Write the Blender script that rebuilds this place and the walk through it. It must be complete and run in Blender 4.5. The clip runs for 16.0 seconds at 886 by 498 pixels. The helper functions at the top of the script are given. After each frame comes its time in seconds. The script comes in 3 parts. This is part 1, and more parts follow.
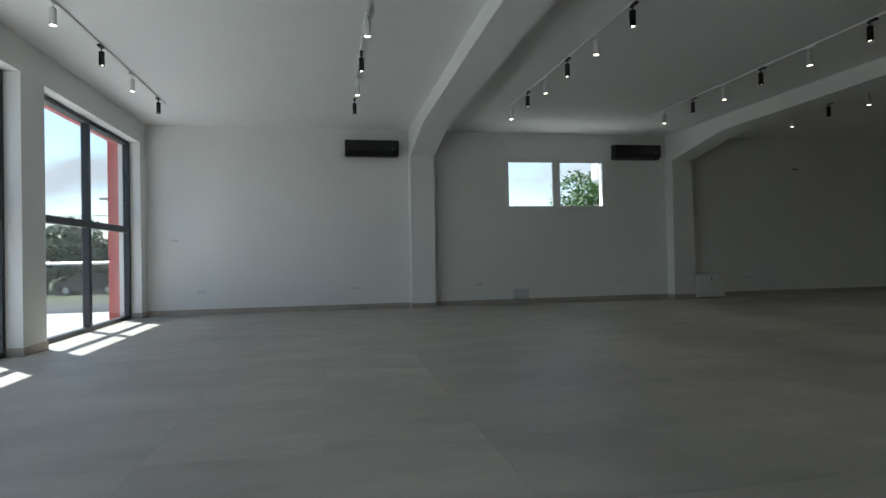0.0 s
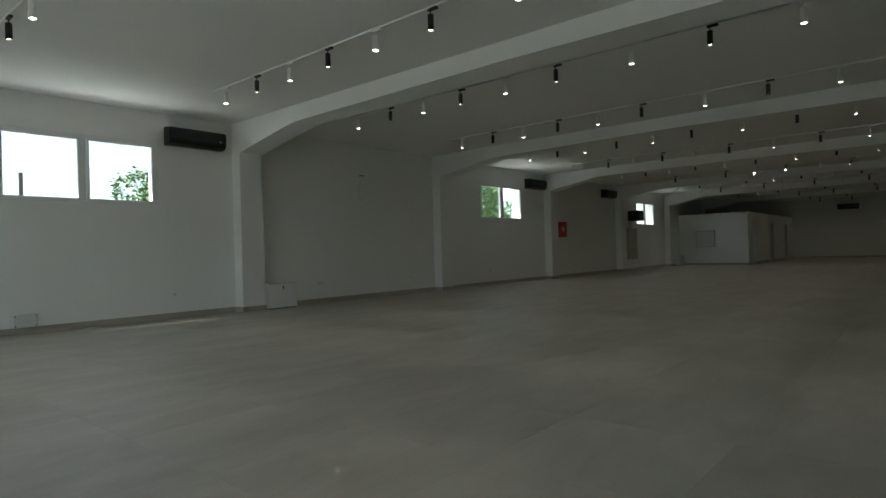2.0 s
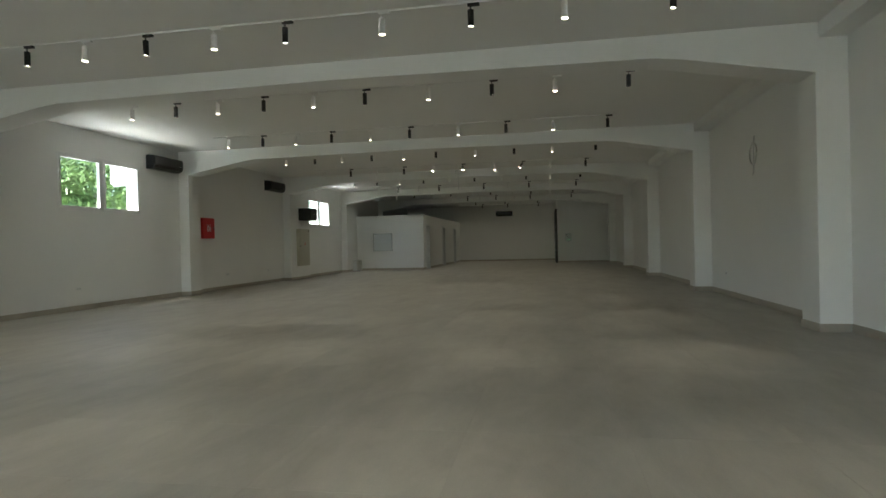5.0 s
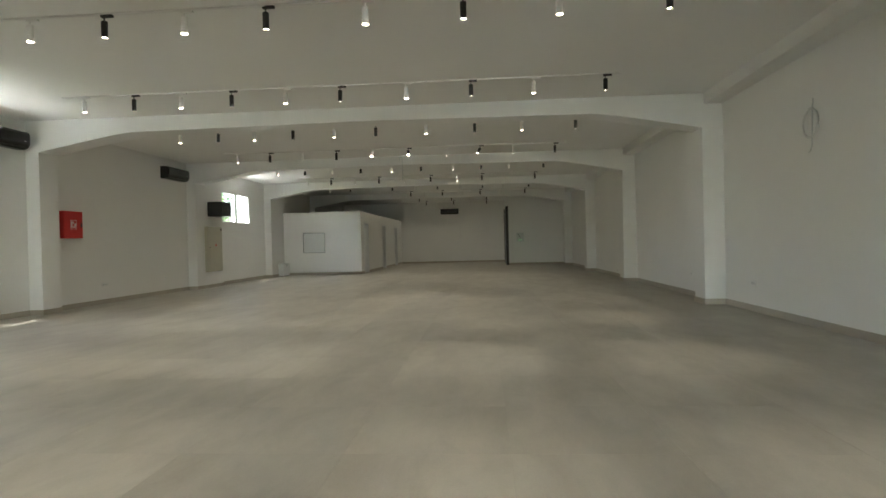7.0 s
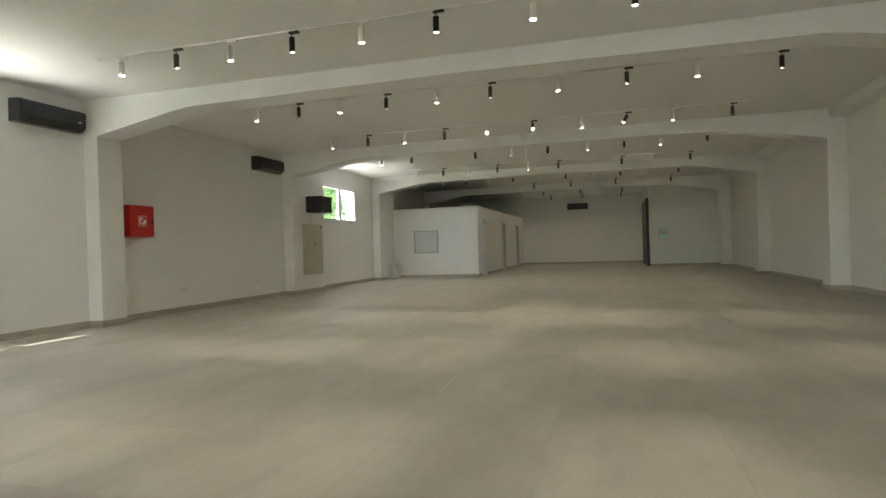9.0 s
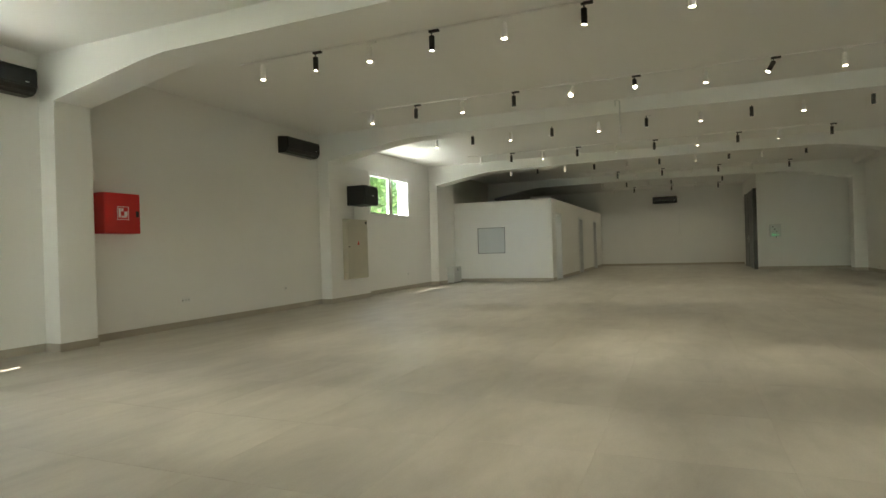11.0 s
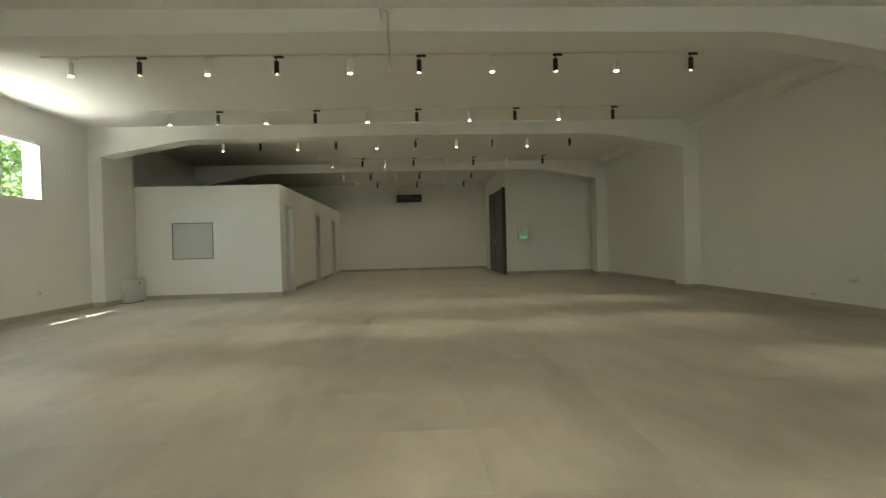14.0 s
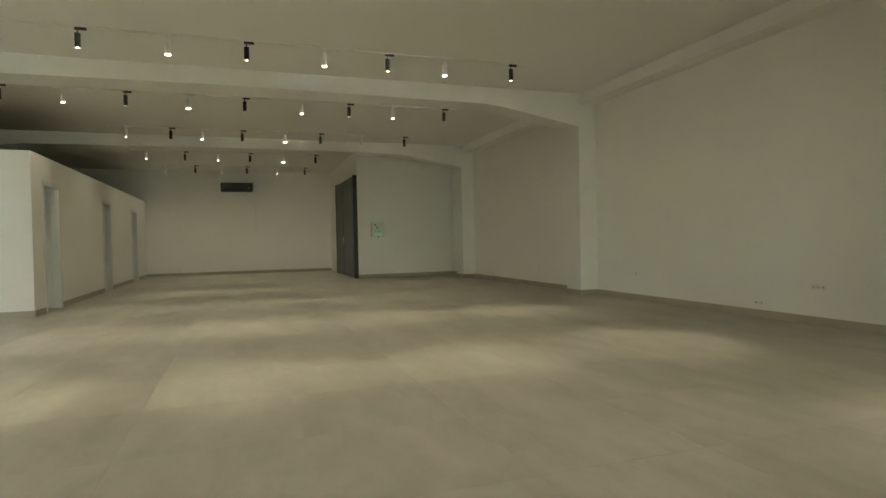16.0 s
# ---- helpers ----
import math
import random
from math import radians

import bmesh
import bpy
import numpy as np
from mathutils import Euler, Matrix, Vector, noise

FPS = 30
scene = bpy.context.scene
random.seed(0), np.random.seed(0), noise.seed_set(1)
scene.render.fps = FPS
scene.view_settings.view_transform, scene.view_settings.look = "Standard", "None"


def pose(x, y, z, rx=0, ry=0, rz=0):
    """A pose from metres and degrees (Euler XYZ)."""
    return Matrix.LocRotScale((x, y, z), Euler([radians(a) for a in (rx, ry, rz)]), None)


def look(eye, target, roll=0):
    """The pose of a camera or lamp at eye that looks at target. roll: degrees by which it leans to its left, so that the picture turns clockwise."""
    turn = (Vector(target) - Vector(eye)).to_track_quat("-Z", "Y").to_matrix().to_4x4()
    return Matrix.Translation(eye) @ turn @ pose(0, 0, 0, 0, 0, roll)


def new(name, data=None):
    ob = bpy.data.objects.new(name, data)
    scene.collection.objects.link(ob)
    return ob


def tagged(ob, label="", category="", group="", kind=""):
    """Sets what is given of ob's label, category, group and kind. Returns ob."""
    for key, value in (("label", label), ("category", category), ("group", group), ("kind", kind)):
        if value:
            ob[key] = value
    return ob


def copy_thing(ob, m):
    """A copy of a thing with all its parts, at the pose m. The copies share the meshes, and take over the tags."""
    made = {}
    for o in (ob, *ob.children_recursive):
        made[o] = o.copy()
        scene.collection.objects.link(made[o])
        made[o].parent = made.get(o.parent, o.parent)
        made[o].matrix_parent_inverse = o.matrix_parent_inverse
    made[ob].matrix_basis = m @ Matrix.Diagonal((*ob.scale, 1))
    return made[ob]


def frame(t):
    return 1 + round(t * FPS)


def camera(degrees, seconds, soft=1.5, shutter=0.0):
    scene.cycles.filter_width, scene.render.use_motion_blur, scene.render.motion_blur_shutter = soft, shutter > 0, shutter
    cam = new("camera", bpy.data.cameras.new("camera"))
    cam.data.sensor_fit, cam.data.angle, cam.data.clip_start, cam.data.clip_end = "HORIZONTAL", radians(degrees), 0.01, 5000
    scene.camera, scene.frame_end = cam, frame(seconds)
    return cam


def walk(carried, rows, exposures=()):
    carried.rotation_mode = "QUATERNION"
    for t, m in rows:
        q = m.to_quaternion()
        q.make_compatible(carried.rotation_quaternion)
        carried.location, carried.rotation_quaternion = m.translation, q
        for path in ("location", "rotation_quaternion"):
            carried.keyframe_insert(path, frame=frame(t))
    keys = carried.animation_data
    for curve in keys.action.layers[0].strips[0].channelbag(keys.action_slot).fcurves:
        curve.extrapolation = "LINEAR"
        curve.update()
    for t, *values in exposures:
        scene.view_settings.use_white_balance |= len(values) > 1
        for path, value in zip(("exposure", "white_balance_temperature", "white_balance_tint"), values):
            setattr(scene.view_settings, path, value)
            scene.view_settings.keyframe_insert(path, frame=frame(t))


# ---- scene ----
cam = camera(74.3, 16.0)
PATH = [
    (0, (-1.449, -2.253, 1.024), (-1.073, -0.289, 1.044), -1.07),
    (0.5, (-1.68, -1.617, 0.964), (-0.655, 0.1, 0.988), -1.4),
    (1, (-1.217, -1.444, 0.968), (0.118, 0.045, 0.989), -1.6),
    (1.5, (-0.668, -1.162, 1.003), (0.8, 0.197, 1.017), -1.7),
    (2, (-0.161, -0.789, 0.998), (1.368, 0.501, 1.009), -1.7),
    (2.5, (0.47, -0.529, 1.011), (2.103, 0.625, 1.015), -1.7),
    (3, (1.306, -0.115, 1.048), (3.04, 0.88, 1.046), -1.45),
    (3.5, (2.017, 0.083, 1.052), (3.855, 0.872, 1.045), -1.35),
    (4, (2.694, 0.22, 1.055), (4.585, 0.871, 1.044), -1.35),
    (4.5, (3.39, 0.342, 1.062), (5.324, 0.854, 1.05), -1.35),
    (5, (4.125, 0.412, 1.09), (6.094, 0.765, 1.076), -1.35),
    (7.5, (7.793, 1.102, 1.122), (9.788, 1.247, 1.103), -1.4),
    (8, (8.485, 1.16, 1.083), (10.473, 1.378, 1.068), -1.5),
    (8.5, (9.227, 1.312, 1.063), (11.183, 1.727, 1.055), -1.7),
    (9, (9.891, 1.454, 1.064), (11.813, 2.006, 1.058), -1.8),
    (11.5, (13.168, 2.481, 1.084), (15.013, 3.254, 1.081), -1.7),
    (12, (13.849, 2.707, 1.086), (15.758, 3.303, 1.078), -1.6),
    (12.5, (14.607, 2.837, 1.103), (16.576, 3.188, 1.09), -1.6),
    (13, (15.266, 2.943, 1.092), (17.253, 3.17, 1.076), -1.5),
    (13.5, (16.004, 2.973, 1.088), (18.003, 3.055, 1.069), -1.5),
    (14, (16.735, 3.025, 1.072), (18.732, 2.916, 1.053), -1.5),
    (14.5, (17.443, 2.993, 1.09), (19.42, 2.69, 1.065), -1.4),
    (15, (18.224, 3.019, 1.092), (20.179, 2.601, 1.065), -1.3),
    (15.5, (18.895, 3.031, 1.05), (20.821, 2.495, 1.023), -1.3),
    (16, (19.66, 2.994, 1.024), (21.549, 2.339, 0.992), -1.2),
]
EXPOSURES = [(0.0, 0.76, 5880, 2), (1.0, 0.97, 6000, 0), (2.5, 1.62, 6180, -2), (5.0, 2.74, 6250, 1), (7.5, 3.66, 6480, 4), (9.0, 3.72, 6650, 3), (12.5, 3.82, 6950, -3), (14.0, 3.8, 7050, -3), (16.0, 4.1, 7200, -3)]
walk(cam, [(t, look(eye, target, roll)) for t, eye, target, roll in PATH], EXPOSURES)

# ---- world, sun, exposure ----
scene.view_settings.exposure = 0.0
SUN_DIR = Vector((0.345, -0.374, -1.0)).normalized()
world = bpy.data.worlds.new("sky")
scene.world = world
world.use_nodes = True
wn, wl = world.node_tree.nodes, world.node_tree.links
bg = wn["Background"]
sky = wn.new("ShaderNodeTexSky")
sky.sky_type = 'NISHITA'
sky.sun_disc = False
sky.sun_elevation = math.radians(62.0)
sky.sun_rotation = math.radians(-40.4)
coord = wn.new("ShaderNodeTexCoord")
stretch = wn.new("ShaderNodeMapping")
stretch.inputs["Location"].default_value = (0.9, 0.4, 0.2)
stretch.inputs["Scale"].default_value = (2.2, 2.2, 5.5)
puffs = wn.new("ShaderNodeTexNoise")
puffs.inputs["Scale"].default_value = 1.6
puffs.inputs["Detail"].default_value = 7
ramp = wn.new("ShaderNodeValToRGB")
ramp.color_ramp.elements[0].position = 0.49
ramp.color_ramp.elements[1].position = 0.62
cloud = wn.new("ShaderNodeMixRGB")
cloud.inputs[2].default_value = (3.3, 3.45, 3.7, 1)
wl.new(coord.outputs["Generated"], stretch.inputs["Vector"])
wl.new(stretch.outputs["Vector"], puffs.inputs["Vector"])
wl.new(puffs.outputs["Fac"], ramp.inputs["Fac"])
wl.new(ramp.outputs["Color"], cloud.inputs[0])
wl.new(sky.outputs["Color"], cloud.inputs[1])
wl.new(cloud.outputs["Color"], bg.inputs["Color"])
bg.inputs["Strength"].default_value = 0.15

sun = bpy.data.lights.new("sun", 'SUN')
sun.energy = 5.0
sun.angle = math.radians(0.5)
sun.color = (1.0, 0.96, 0.9)
sun_ob = new("sun", sun)
sun_ob.matrix_world = look((-30, 40, 90), Vector((-30, 40, 90)) + SUN_DIR)
WIDE_WATTS, NARROW_WATTS = 2.0, 7.6


# ---- materials ----
def material(name, colour, rough=0.6, metal=0.0, vary=0.06, scale=3.0, fine=60.0, bump=0.02, spread=0.0, coat=0.0, patches=0.0):
    """A procedural surface: base colour varied at two scales, roughness wear and a fine relief."""
    m = bpy.data.materials.new(name)
    m.use_nodes = True
    n, l = m.node_tree.nodes, m.node_tree.links
    b = n["Principled BSDF"]
    tc = n.new("ShaderNodeTexCoord")
    big = n.new("ShaderNodeTexNoise")
    big.inputs["Scale"].default_value = scale
    big.inputs["Detail"].default_value = 5
    small = n.new("ShaderNodeTexNoise")
    small.inputs["Scale"].default_value = fine
    small.inputs["Detail"].default_value = 4
    geo = n.new("ShaderNodeNewGeometry")
    l.new(geo.outputs["Position"], big.inputs["Vector"])
    l.new(geo.outputs["Position"], small.inputs["Vector"])
    add = n.new("ShaderNodeMath")
    add.operation = 'MULTIPLY_ADD'
    add.inputs[1].default_value = 0.35
    l.new(small.outputs["Fac"], add.inputs[0])
    l.new(big.outputs["Fac"], add.inputs[2])
    rng = n.new("ShaderNodeMapRange")
    rng.inputs["From Min"].default_value = 0.35
    rng.inputs["From Max"].default_value = 1.0
    rng.inputs["To Min"].default_value = 1.0 - vary
    rng.inputs["To Max"].default_value = 1.0 + vary
    l.new(add.outputs[0], rng.inputs["Value"])
    hsv = n.new("ShaderNodeHueSaturation")
    hsv.inputs["Color"].default_value = (*colour, 1)
    value = rng.outputs["Result"]
    if spread:
        info = n.new("ShaderNodeObjectInfo")
        r2 = n.new("ShaderNodeMapRange")
        r2.inputs["To Min"].default_value = 1.0 - spread
        r2.inputs["To Max"].default_value = 1.0 + spread
        l.new(info.outputs["Random"], r2.inputs["Value"])
        mul = n.new("ShaderNodeMath")
        mul.operation = 'MULTIPLY'
        l.new(value, mul.inputs[0])
        l.new(r2.outputs["Result"], mul.inputs[1])
        value = mul.outputs[0]
    l.new(value, hsv.inputs["Value"])
    l.new(hsv.outputs["Color"], b.inputs["Base Color"])
    rr = n.new("ShaderNodeMapRange")
    rr.inputs["To Min"].default_value = max(0.02, rough - 0.08)
    rr.inputs["To Max"].default_value = min(1.0, rough + 0.08)
    l.new(big.outputs["Fac"], rr.inputs["Value"])
    l.new(rr.outputs["Result"], b.inputs["Roughness"])
    b.inputs["Metallic"].default_value = metal
    b.inputs["Coat Weight"].default_value = coat
    if bump:
        bp = n.new("ShaderNodeBump")
        bp.inputs["Strength"].default_value = bump * 5
        bp.inputs["Distance"].default_value = 0.004
        l.new(small.outputs["Fac"], bp.inputs["Height"])
        l.new(bp.outputs["Normal"], b.inputs["Normal"])
    return m


def stone_tile(name, joined=False):
    """Beige concrete-look porcelain: cloudy streaks, specks, each tile its own tone and offset."""
    m = bpy.data.materials.new(name)
    m.use_nodes = True
    n, l = m.node_tree.nodes, m.node_tree.links
    b = n["Principled BSDF"]
    geo = n.new("ShaderNodeNewGeometry")
    chance = geo.outputs["Random Per Island"] if joined else n.new("ShaderNodeObjectInfo").outputs["Random"]
    off = n.new("ShaderNodeVectorMath")
    off.operation = 'MULTIPLY_ADD'
    off.inputs[1].default_value = (17.0, 9.0, 5.0)
    l.new(chance, off.inputs[0])
    l.new(geo.outputs["Position"], off.inputs[2])
    mp = n.new("ShaderNodeMapping")
    mp.inputs["Scale"].default_value = (0.8, 1.7, 1.0)
    l.new(off.outputs[0], mp.inputs["Vector"])
    streak = n.new("ShaderNodeTexNoise")
    streak.inputs["Scale"].default_value = 1.3
    streak.inputs["Detail"].default_value = 8
    streak.inputs["Roughness"].default_value = 0.62
    streak.inputs["Distortion"].default_value = 0.7
    l.new(mp.outputs["Vector"], streak.inputs["Vector"])
    speck = n.new("ShaderNodeTexNoise")
    speck.inputs["Scale"].default_value = 90
    l.new(geo.outputs["Position"], speck.inputs["Vector"])
    cr = n.new("ShaderNodeValToRGB")
    e = cr.color_ramp.elements
    e[0].position, e[0].color = 0.345, (0.325, 0.301, 0.259, 1)
    e[1].position, e[1].color = 0.655, (0.465, 0.446, 0.392, 1)
    mid = e.new(0.5)
    mid.color = (0.395, 0.373, 0.328, 1)
    turn = n.new("ShaderNodeMapping")
    turn.inputs["Rotation"].default_value = (0, 0, 0.5)
    turn.inputs["Scale"].default_value = (0.7, 1.9, 1.0)
    l.new(geo.outputs["Position"], turn.inputs["Vector"])
    broad = n.new("ShaderNodeTexNoise")
    broad.inputs["Scale"].default_value = 1.1
    broad.inputs["Detail"].default_value = 9
    broad.inputs["Roughness"].default_value = 0.66
    l.new(turn.outputs["Vector"], broad.inputs["Vector"])
    blend = n.new("ShaderNodeMix")
    blend.inputs["Factor"].default_value = 0.5
    l.new(streak.outputs["Fac"], blend.inputs["A"])
    l.new(broad.outputs["Fac"], blend.inputs["B"])
    l.new(blend.outputs["Result"], cr.inputs["Fac"])
    tone = n.new("ShaderNodeMapRange")
    tone.inputs["To Min"].default_value = 0.975
    tone.inputs["To Max"].default_value = 1.025
    l.new(chance, tone.inputs["Value"])
    grain = n.new("ShaderNodeMapRange")
    grain.inputs["To Min"].default_value = 0.93
    grain.inputs["To Max"].default_value = 1.07
    l.new(speck.outputs["Fac"], grain.inputs["Value"])
    mul = n.new("ShaderNodeMath")
    mul.operation = 'MULTIPLY'
    l.new(tone.outputs["Result"], mul.inputs[0])
    l.new(grain.outputs["Result"], mul.inputs[1])
    hsv = n.new("ShaderNodeHueSaturation")
    l.new(cr.outputs["Color"], hsv.inputs["Color"])
    l.new(mul.outputs[0], hsv.inputs["Value"])
    l.new(hsv.outputs["Color"], b.inputs["Base Color"])
    rr = n.new("ShaderNodeMapRange")
    rr.inputs["To Min"].default_value = 0.42
    rr.inputs["To Max"].default_value = 0.62
    l.new(streak.outputs["Fac"], rr.inputs["Value"])
    l.new(rr.outputs["Result"], b.inputs["Roughness"])
    bp = n.new("ShaderNodeBump")
    bp.inputs["Strength"].default_value = 0.05
    bp.inputs["Distance"].default_value = 0.003
    l.new(speck.outputs["Fac"], bp.inputs["Height"])
    l.new(bp.outputs["Normal"], b.inputs["Normal"])
    return m


def glow(name, colour, strength):
    m = bpy.data.materials.new(name)
    m.use_nodes = True
    b = m.node_tree.nodes["Principled BSDF"]
    b.inputs["Base Color"].default_value = (0.8, 0.8, 0.75, 1)
    b.inputs["Emission Color"].default_value = (*colour, 1)
    b.inputs["Emission Strength"].default_value = strength
    return m


def clear_glass(name, tint=(1, 1, 1), rough=0.0):
    m = bpy.data.materials.new(name)
    m.use_nodes = True
    n, l = m.node_tree.nodes, m.node_tree.links
    n.remove(n["Principled BSDF"])
    see = n.new("ShaderNodeBsdfTransparent")
    see.inputs["Color"].default_value = (*tint, 1)
    gloss = n.new("ShaderNodeBsdfGlossy")
    gloss.inputs["Roughness"].default_value = rough
    lw = n.new("ShaderNodeLayerWeight")
    pw = n.new("ShaderNodeMath")
    pw.operation = 'POWER'
    pw.inputs[1].default_value = 4.0
    l.new(lw.outputs["Facing"], pw.inputs[0])
    fr = n.new("ShaderNodeMath")
    fr.operation = 'MULTIPLY_ADD'
    fr.inputs[1].default_value = 0.7
    fr.inputs[2].default_value = 0.035
    l.new(pw.outputs[0], fr.inputs[0])
    mix = n.new("ShaderNodeMixShader")
    l.new(fr.outputs[0], mix.inputs[0])
    l.new(see.outputs[0], mix.inputs[1])
    l.new(gloss.outputs[0], mix.inputs[2])
    l.new(mix.outputs[0], n["Material Output"].inputs["Surface"])
    return m


PLASTER = material("white_wall_paint", (0.85, 0.845, 0.825), 0.75, vary=0.025, scale=0.8, fine=140, bump=0.012)
CEILING = material("white_ceiling_paint", (0.86, 0.855, 0.835), 0.85, vary=0.02, scale=0.6, fine=120, bump=0.01)
TILE = stone_tile("porcelain_floor_tile")
TILE_REST = stone_tile("porcelain_floor_tile_field", True)
GROUT = material("grey_beige_grout", (0.40, 0.38, 0.335), 0.9, vary=0.1, scale=6, fine=200)
SKIRT = material("beige_porcelain_skirting", (0.43, 0.385, 0.325), 0.45, vary=0.14, scale=2.2, fine=90)
PVC = material("white_pvc", (0.82, 0.82, 0.81), 0.35, vary=0.015, bump=0)
ANTHRACITE = material("anthracite_aluminium", (0.045, 0.05, 0.058), 0.42, 0.3, vary=0.06, bump=0.005)
BLACKPLASTIC = material("black_gloss_plastic", (0.012, 0.012, 0.014), 0.22, vary=0.08, bump=0)
BLACKMATT = material("black_powder_coat", (0.015, 0.015, 0.016), 0.5, vary=0.1, bump=0.01)
WHITEMETAL = material("white_powder_coat", (0.80, 0.79, 0.77), 0.45, vary=0.02, bump=0.004)
REDPAINT = material("red_enamel", (0.55, 0.022, 0.02), 0.35, vary=0.06, bump=0.004)
CREAMSTEEL = material("cream_grey_painted_steel", (0.50, 0.475, 0.385), 0.45, vary=0.04, bump=0.008)
LIGHTSTEEL = material("light_grey_painted_steel", (0.66, 0.67, 0.66), 0.45, vary=0.04, bump=0.006)
STEEL = material("brushed_steel", (0.55, 0.55, 0.56), 0.3, 0.9, vary=0.05)
DOORPAINT = material("white_door_lacquer", (0.74, 0.75, 0.76), 0.35, vary=0.02, bump=0)
DARKDOOR = material("black_brown_steel_door", (0.022, 0.021, 0.02), 0.38, 0.1, vary=0.15, bump=0.01)
CHIPBOARD = material("dark_raw_chipboard", (0.10, 0.075, 0.05), 0.85, vary=0.25, scale=4, fine=80, bump=0.03)
INK = material("black_ink", (0.02, 0.02, 0.02), 0.6, vary=0.05, bump=0)
WHITEINK = material("white_ink", (0.8, 0.8, 0.8), 0.6, vary=0.03, bump=0)
REDINK = material("red_ink", (0.6, 0.03, 0.02), 0.6, vary=0.03, bump=0)
PUTTY = material("patched_plaster", (0.66, 0.65, 0.62), 0.85, vary=0.08, scale=9)
CABLE = material("white_cable_sheath", (0.72, 0.72, 0.70), 0.5, vary=0.05, bump=0)
GLASS = clear_glass("window_glass")
# opaque pale grey stands in for the lit room reflected in the glass
REFLECTGREY = material("opaque_reflection_grey", (0.64, 0.67, 0.67), 0.06, vary=0.03, bump=0)
LAMPGLOW = glow("lamp_lens", (1.0, 0.86, 0.66), 7.0)
GREENGLOW = glow("green_indicator", (0.05, 1.0, 0.35), 0.45)
CORAL = material("coral_red_facade", (0.58, 0.13, 0.12), 0.7, vary=0.05, scale=2)
TERRACE = material("pale_terrace_tile", (0.62, 0.62, 0.60), 0.6, vary=0.08, scale=2)
ASPHALT = material("asphalt", (0.05, 0.05, 0.052), 0.9, vary=0.25, scale=0.4, fine=40, bump=0.05)
GRASSGROUND = material("dry_grass_ground", (0.075, 0.085, 0.04), 0.95, vary=0.35, scale=0.3, fine=12, bump=0.05)
# kept very pale so the added yard reflects sun onto the ceiling
BOUNCE_YARD = material("pale_bounce_paving", (0.72, 0.71, 0.68), 0.85, vary=0.1, scale=1.0)
CONCRETE = material("weathered_concrete", (0.36, 0.35, 0.33), 0.85, vary=0.15, scale=1.2)
BARK = material("grey_brown_bark", (0.12, 0.095, 0.07), 0.9, vary=0.3, scale=8, bump=0.08)
LEAF = material("green_leaf", (0.10, 0.175, 0.045), 0.55, vary=0.45, scale=1.5, fine=9, bump=0)
DARKLEAF = material("dark_green_leaf", (0.045, 0.085, 0.028), 0.6, vary=0.45, scale=0.8, fine=6, bump=0)
CARPAINT = material("dark_car_paint", (0.02, 0.022, 0.026), 0.2, 0.3, vary=0.05, bump=0, coat=0.6)
RUBBER = material("tyre_rubber", (0.02, 0.02, 0.02), 0.85, vary=0.1)
ROOFTILE = material("clay_roof", (0.30, 0.12, 0.07), 0.8, vary=0.2, scale=3)


# ---- mesh helpers ----
def cuboid(bm, x0, x1, y0, y1, z0, z1, bevel=0.0):
    r = bmesh.ops.create_cube(bm, size=1)
    for v in r["verts"]:
        v.co = Vector((x0 + (v.co.x + 0.5) * (x1 - x0), y0 + (v.co.y + 0.5) * (y1 - y0), z0 + (v.co.z + 0.5) * (z1 - z0)))
    if bevel:
        es = list({e for v in r["verts"] for e in v.link_edges})
        bmesh.ops.bevel(bm, geom=es, offset=bevel, segments=2, affect='EDGES', profile=0.6)
    return bm


def tube(bm, a, b, r0, r1=None, sides=16, cap=True):
    a, b = Vector(a), Vector(b)
    d = b - a
    r = bmesh.ops.create_cone(bm, cap_ends=cap, segments=sides, radius1=r0, radius2=r0 if r1 is None else r1, depth=d.length)
    q = d.to_track_quat('Z', 'Y').to_matrix().to_4x4()
    bmesh.ops.transform(bm, matrix=Matrix.Translation((a + b) / 2) @ q, verts=r["verts"])
    return bm


def prism(bm, outline, axis, lo, hi):
    """An outline of (u, v) pairs pushed along an axis: 'x' takes (y, z), 'y' takes (x, z), 'z' takes (x, y)."""
    def place(u, v, w):
        return {'x': (w, u, v), 'y': (u, w, v), 'z': (u, v, w)}[axis]
    lower = [bm.verts.new(place(u, v, lo)) for u, v in outline]
    upper = [bm.verts.new(place(u, v, hi)) for u, v in outline]
    n = len(outline)
    bm.faces.new(lower)
    bm.faces.new(list(reversed(upper)))
    for i in range(n):
        bm.faces.new((lower[i], upper[i], upper[(i + 1) % n], lower[(i + 1) % n]))
    bmesh.ops.recalc_face_normals(bm, faces=bm.faces[:])
    return bm


def mesh_of(name, bm, mat, smooth=False):
    me = bpy.data.meshes.new(name)
    bm.to_mesh(me)
    bm.free()
    me.materials.append(mat)
    if smooth:
        for p in me.polygons:
            p.use_smooth = True
    return me


def solid(name, bm, mat, label="", category="", kind="", group="", smooth=False):
    return tagged(new(name, mesh_of(name, bm, mat, smooth)), label, category, group, kind)


def part(name, bm, mat, parent, label="", smooth=False):
    ob = new(name, mesh_of(name, bm, mat, smooth))
    ob.parent = parent
    if label:
        tagged(ob, label)
    return ob


def thing(name, at=(0, 0, 0), label="", category="", group="", kind="", turn=0):
    ob = tagged(new(name), label, category, group, kind)
    ob.matrix_world = pose(*at, 0, 0, turn)
    return ob


def box(*a, bevel=0.0):
    return cuboid(bmesh.new(), *a, bevel=bevel)


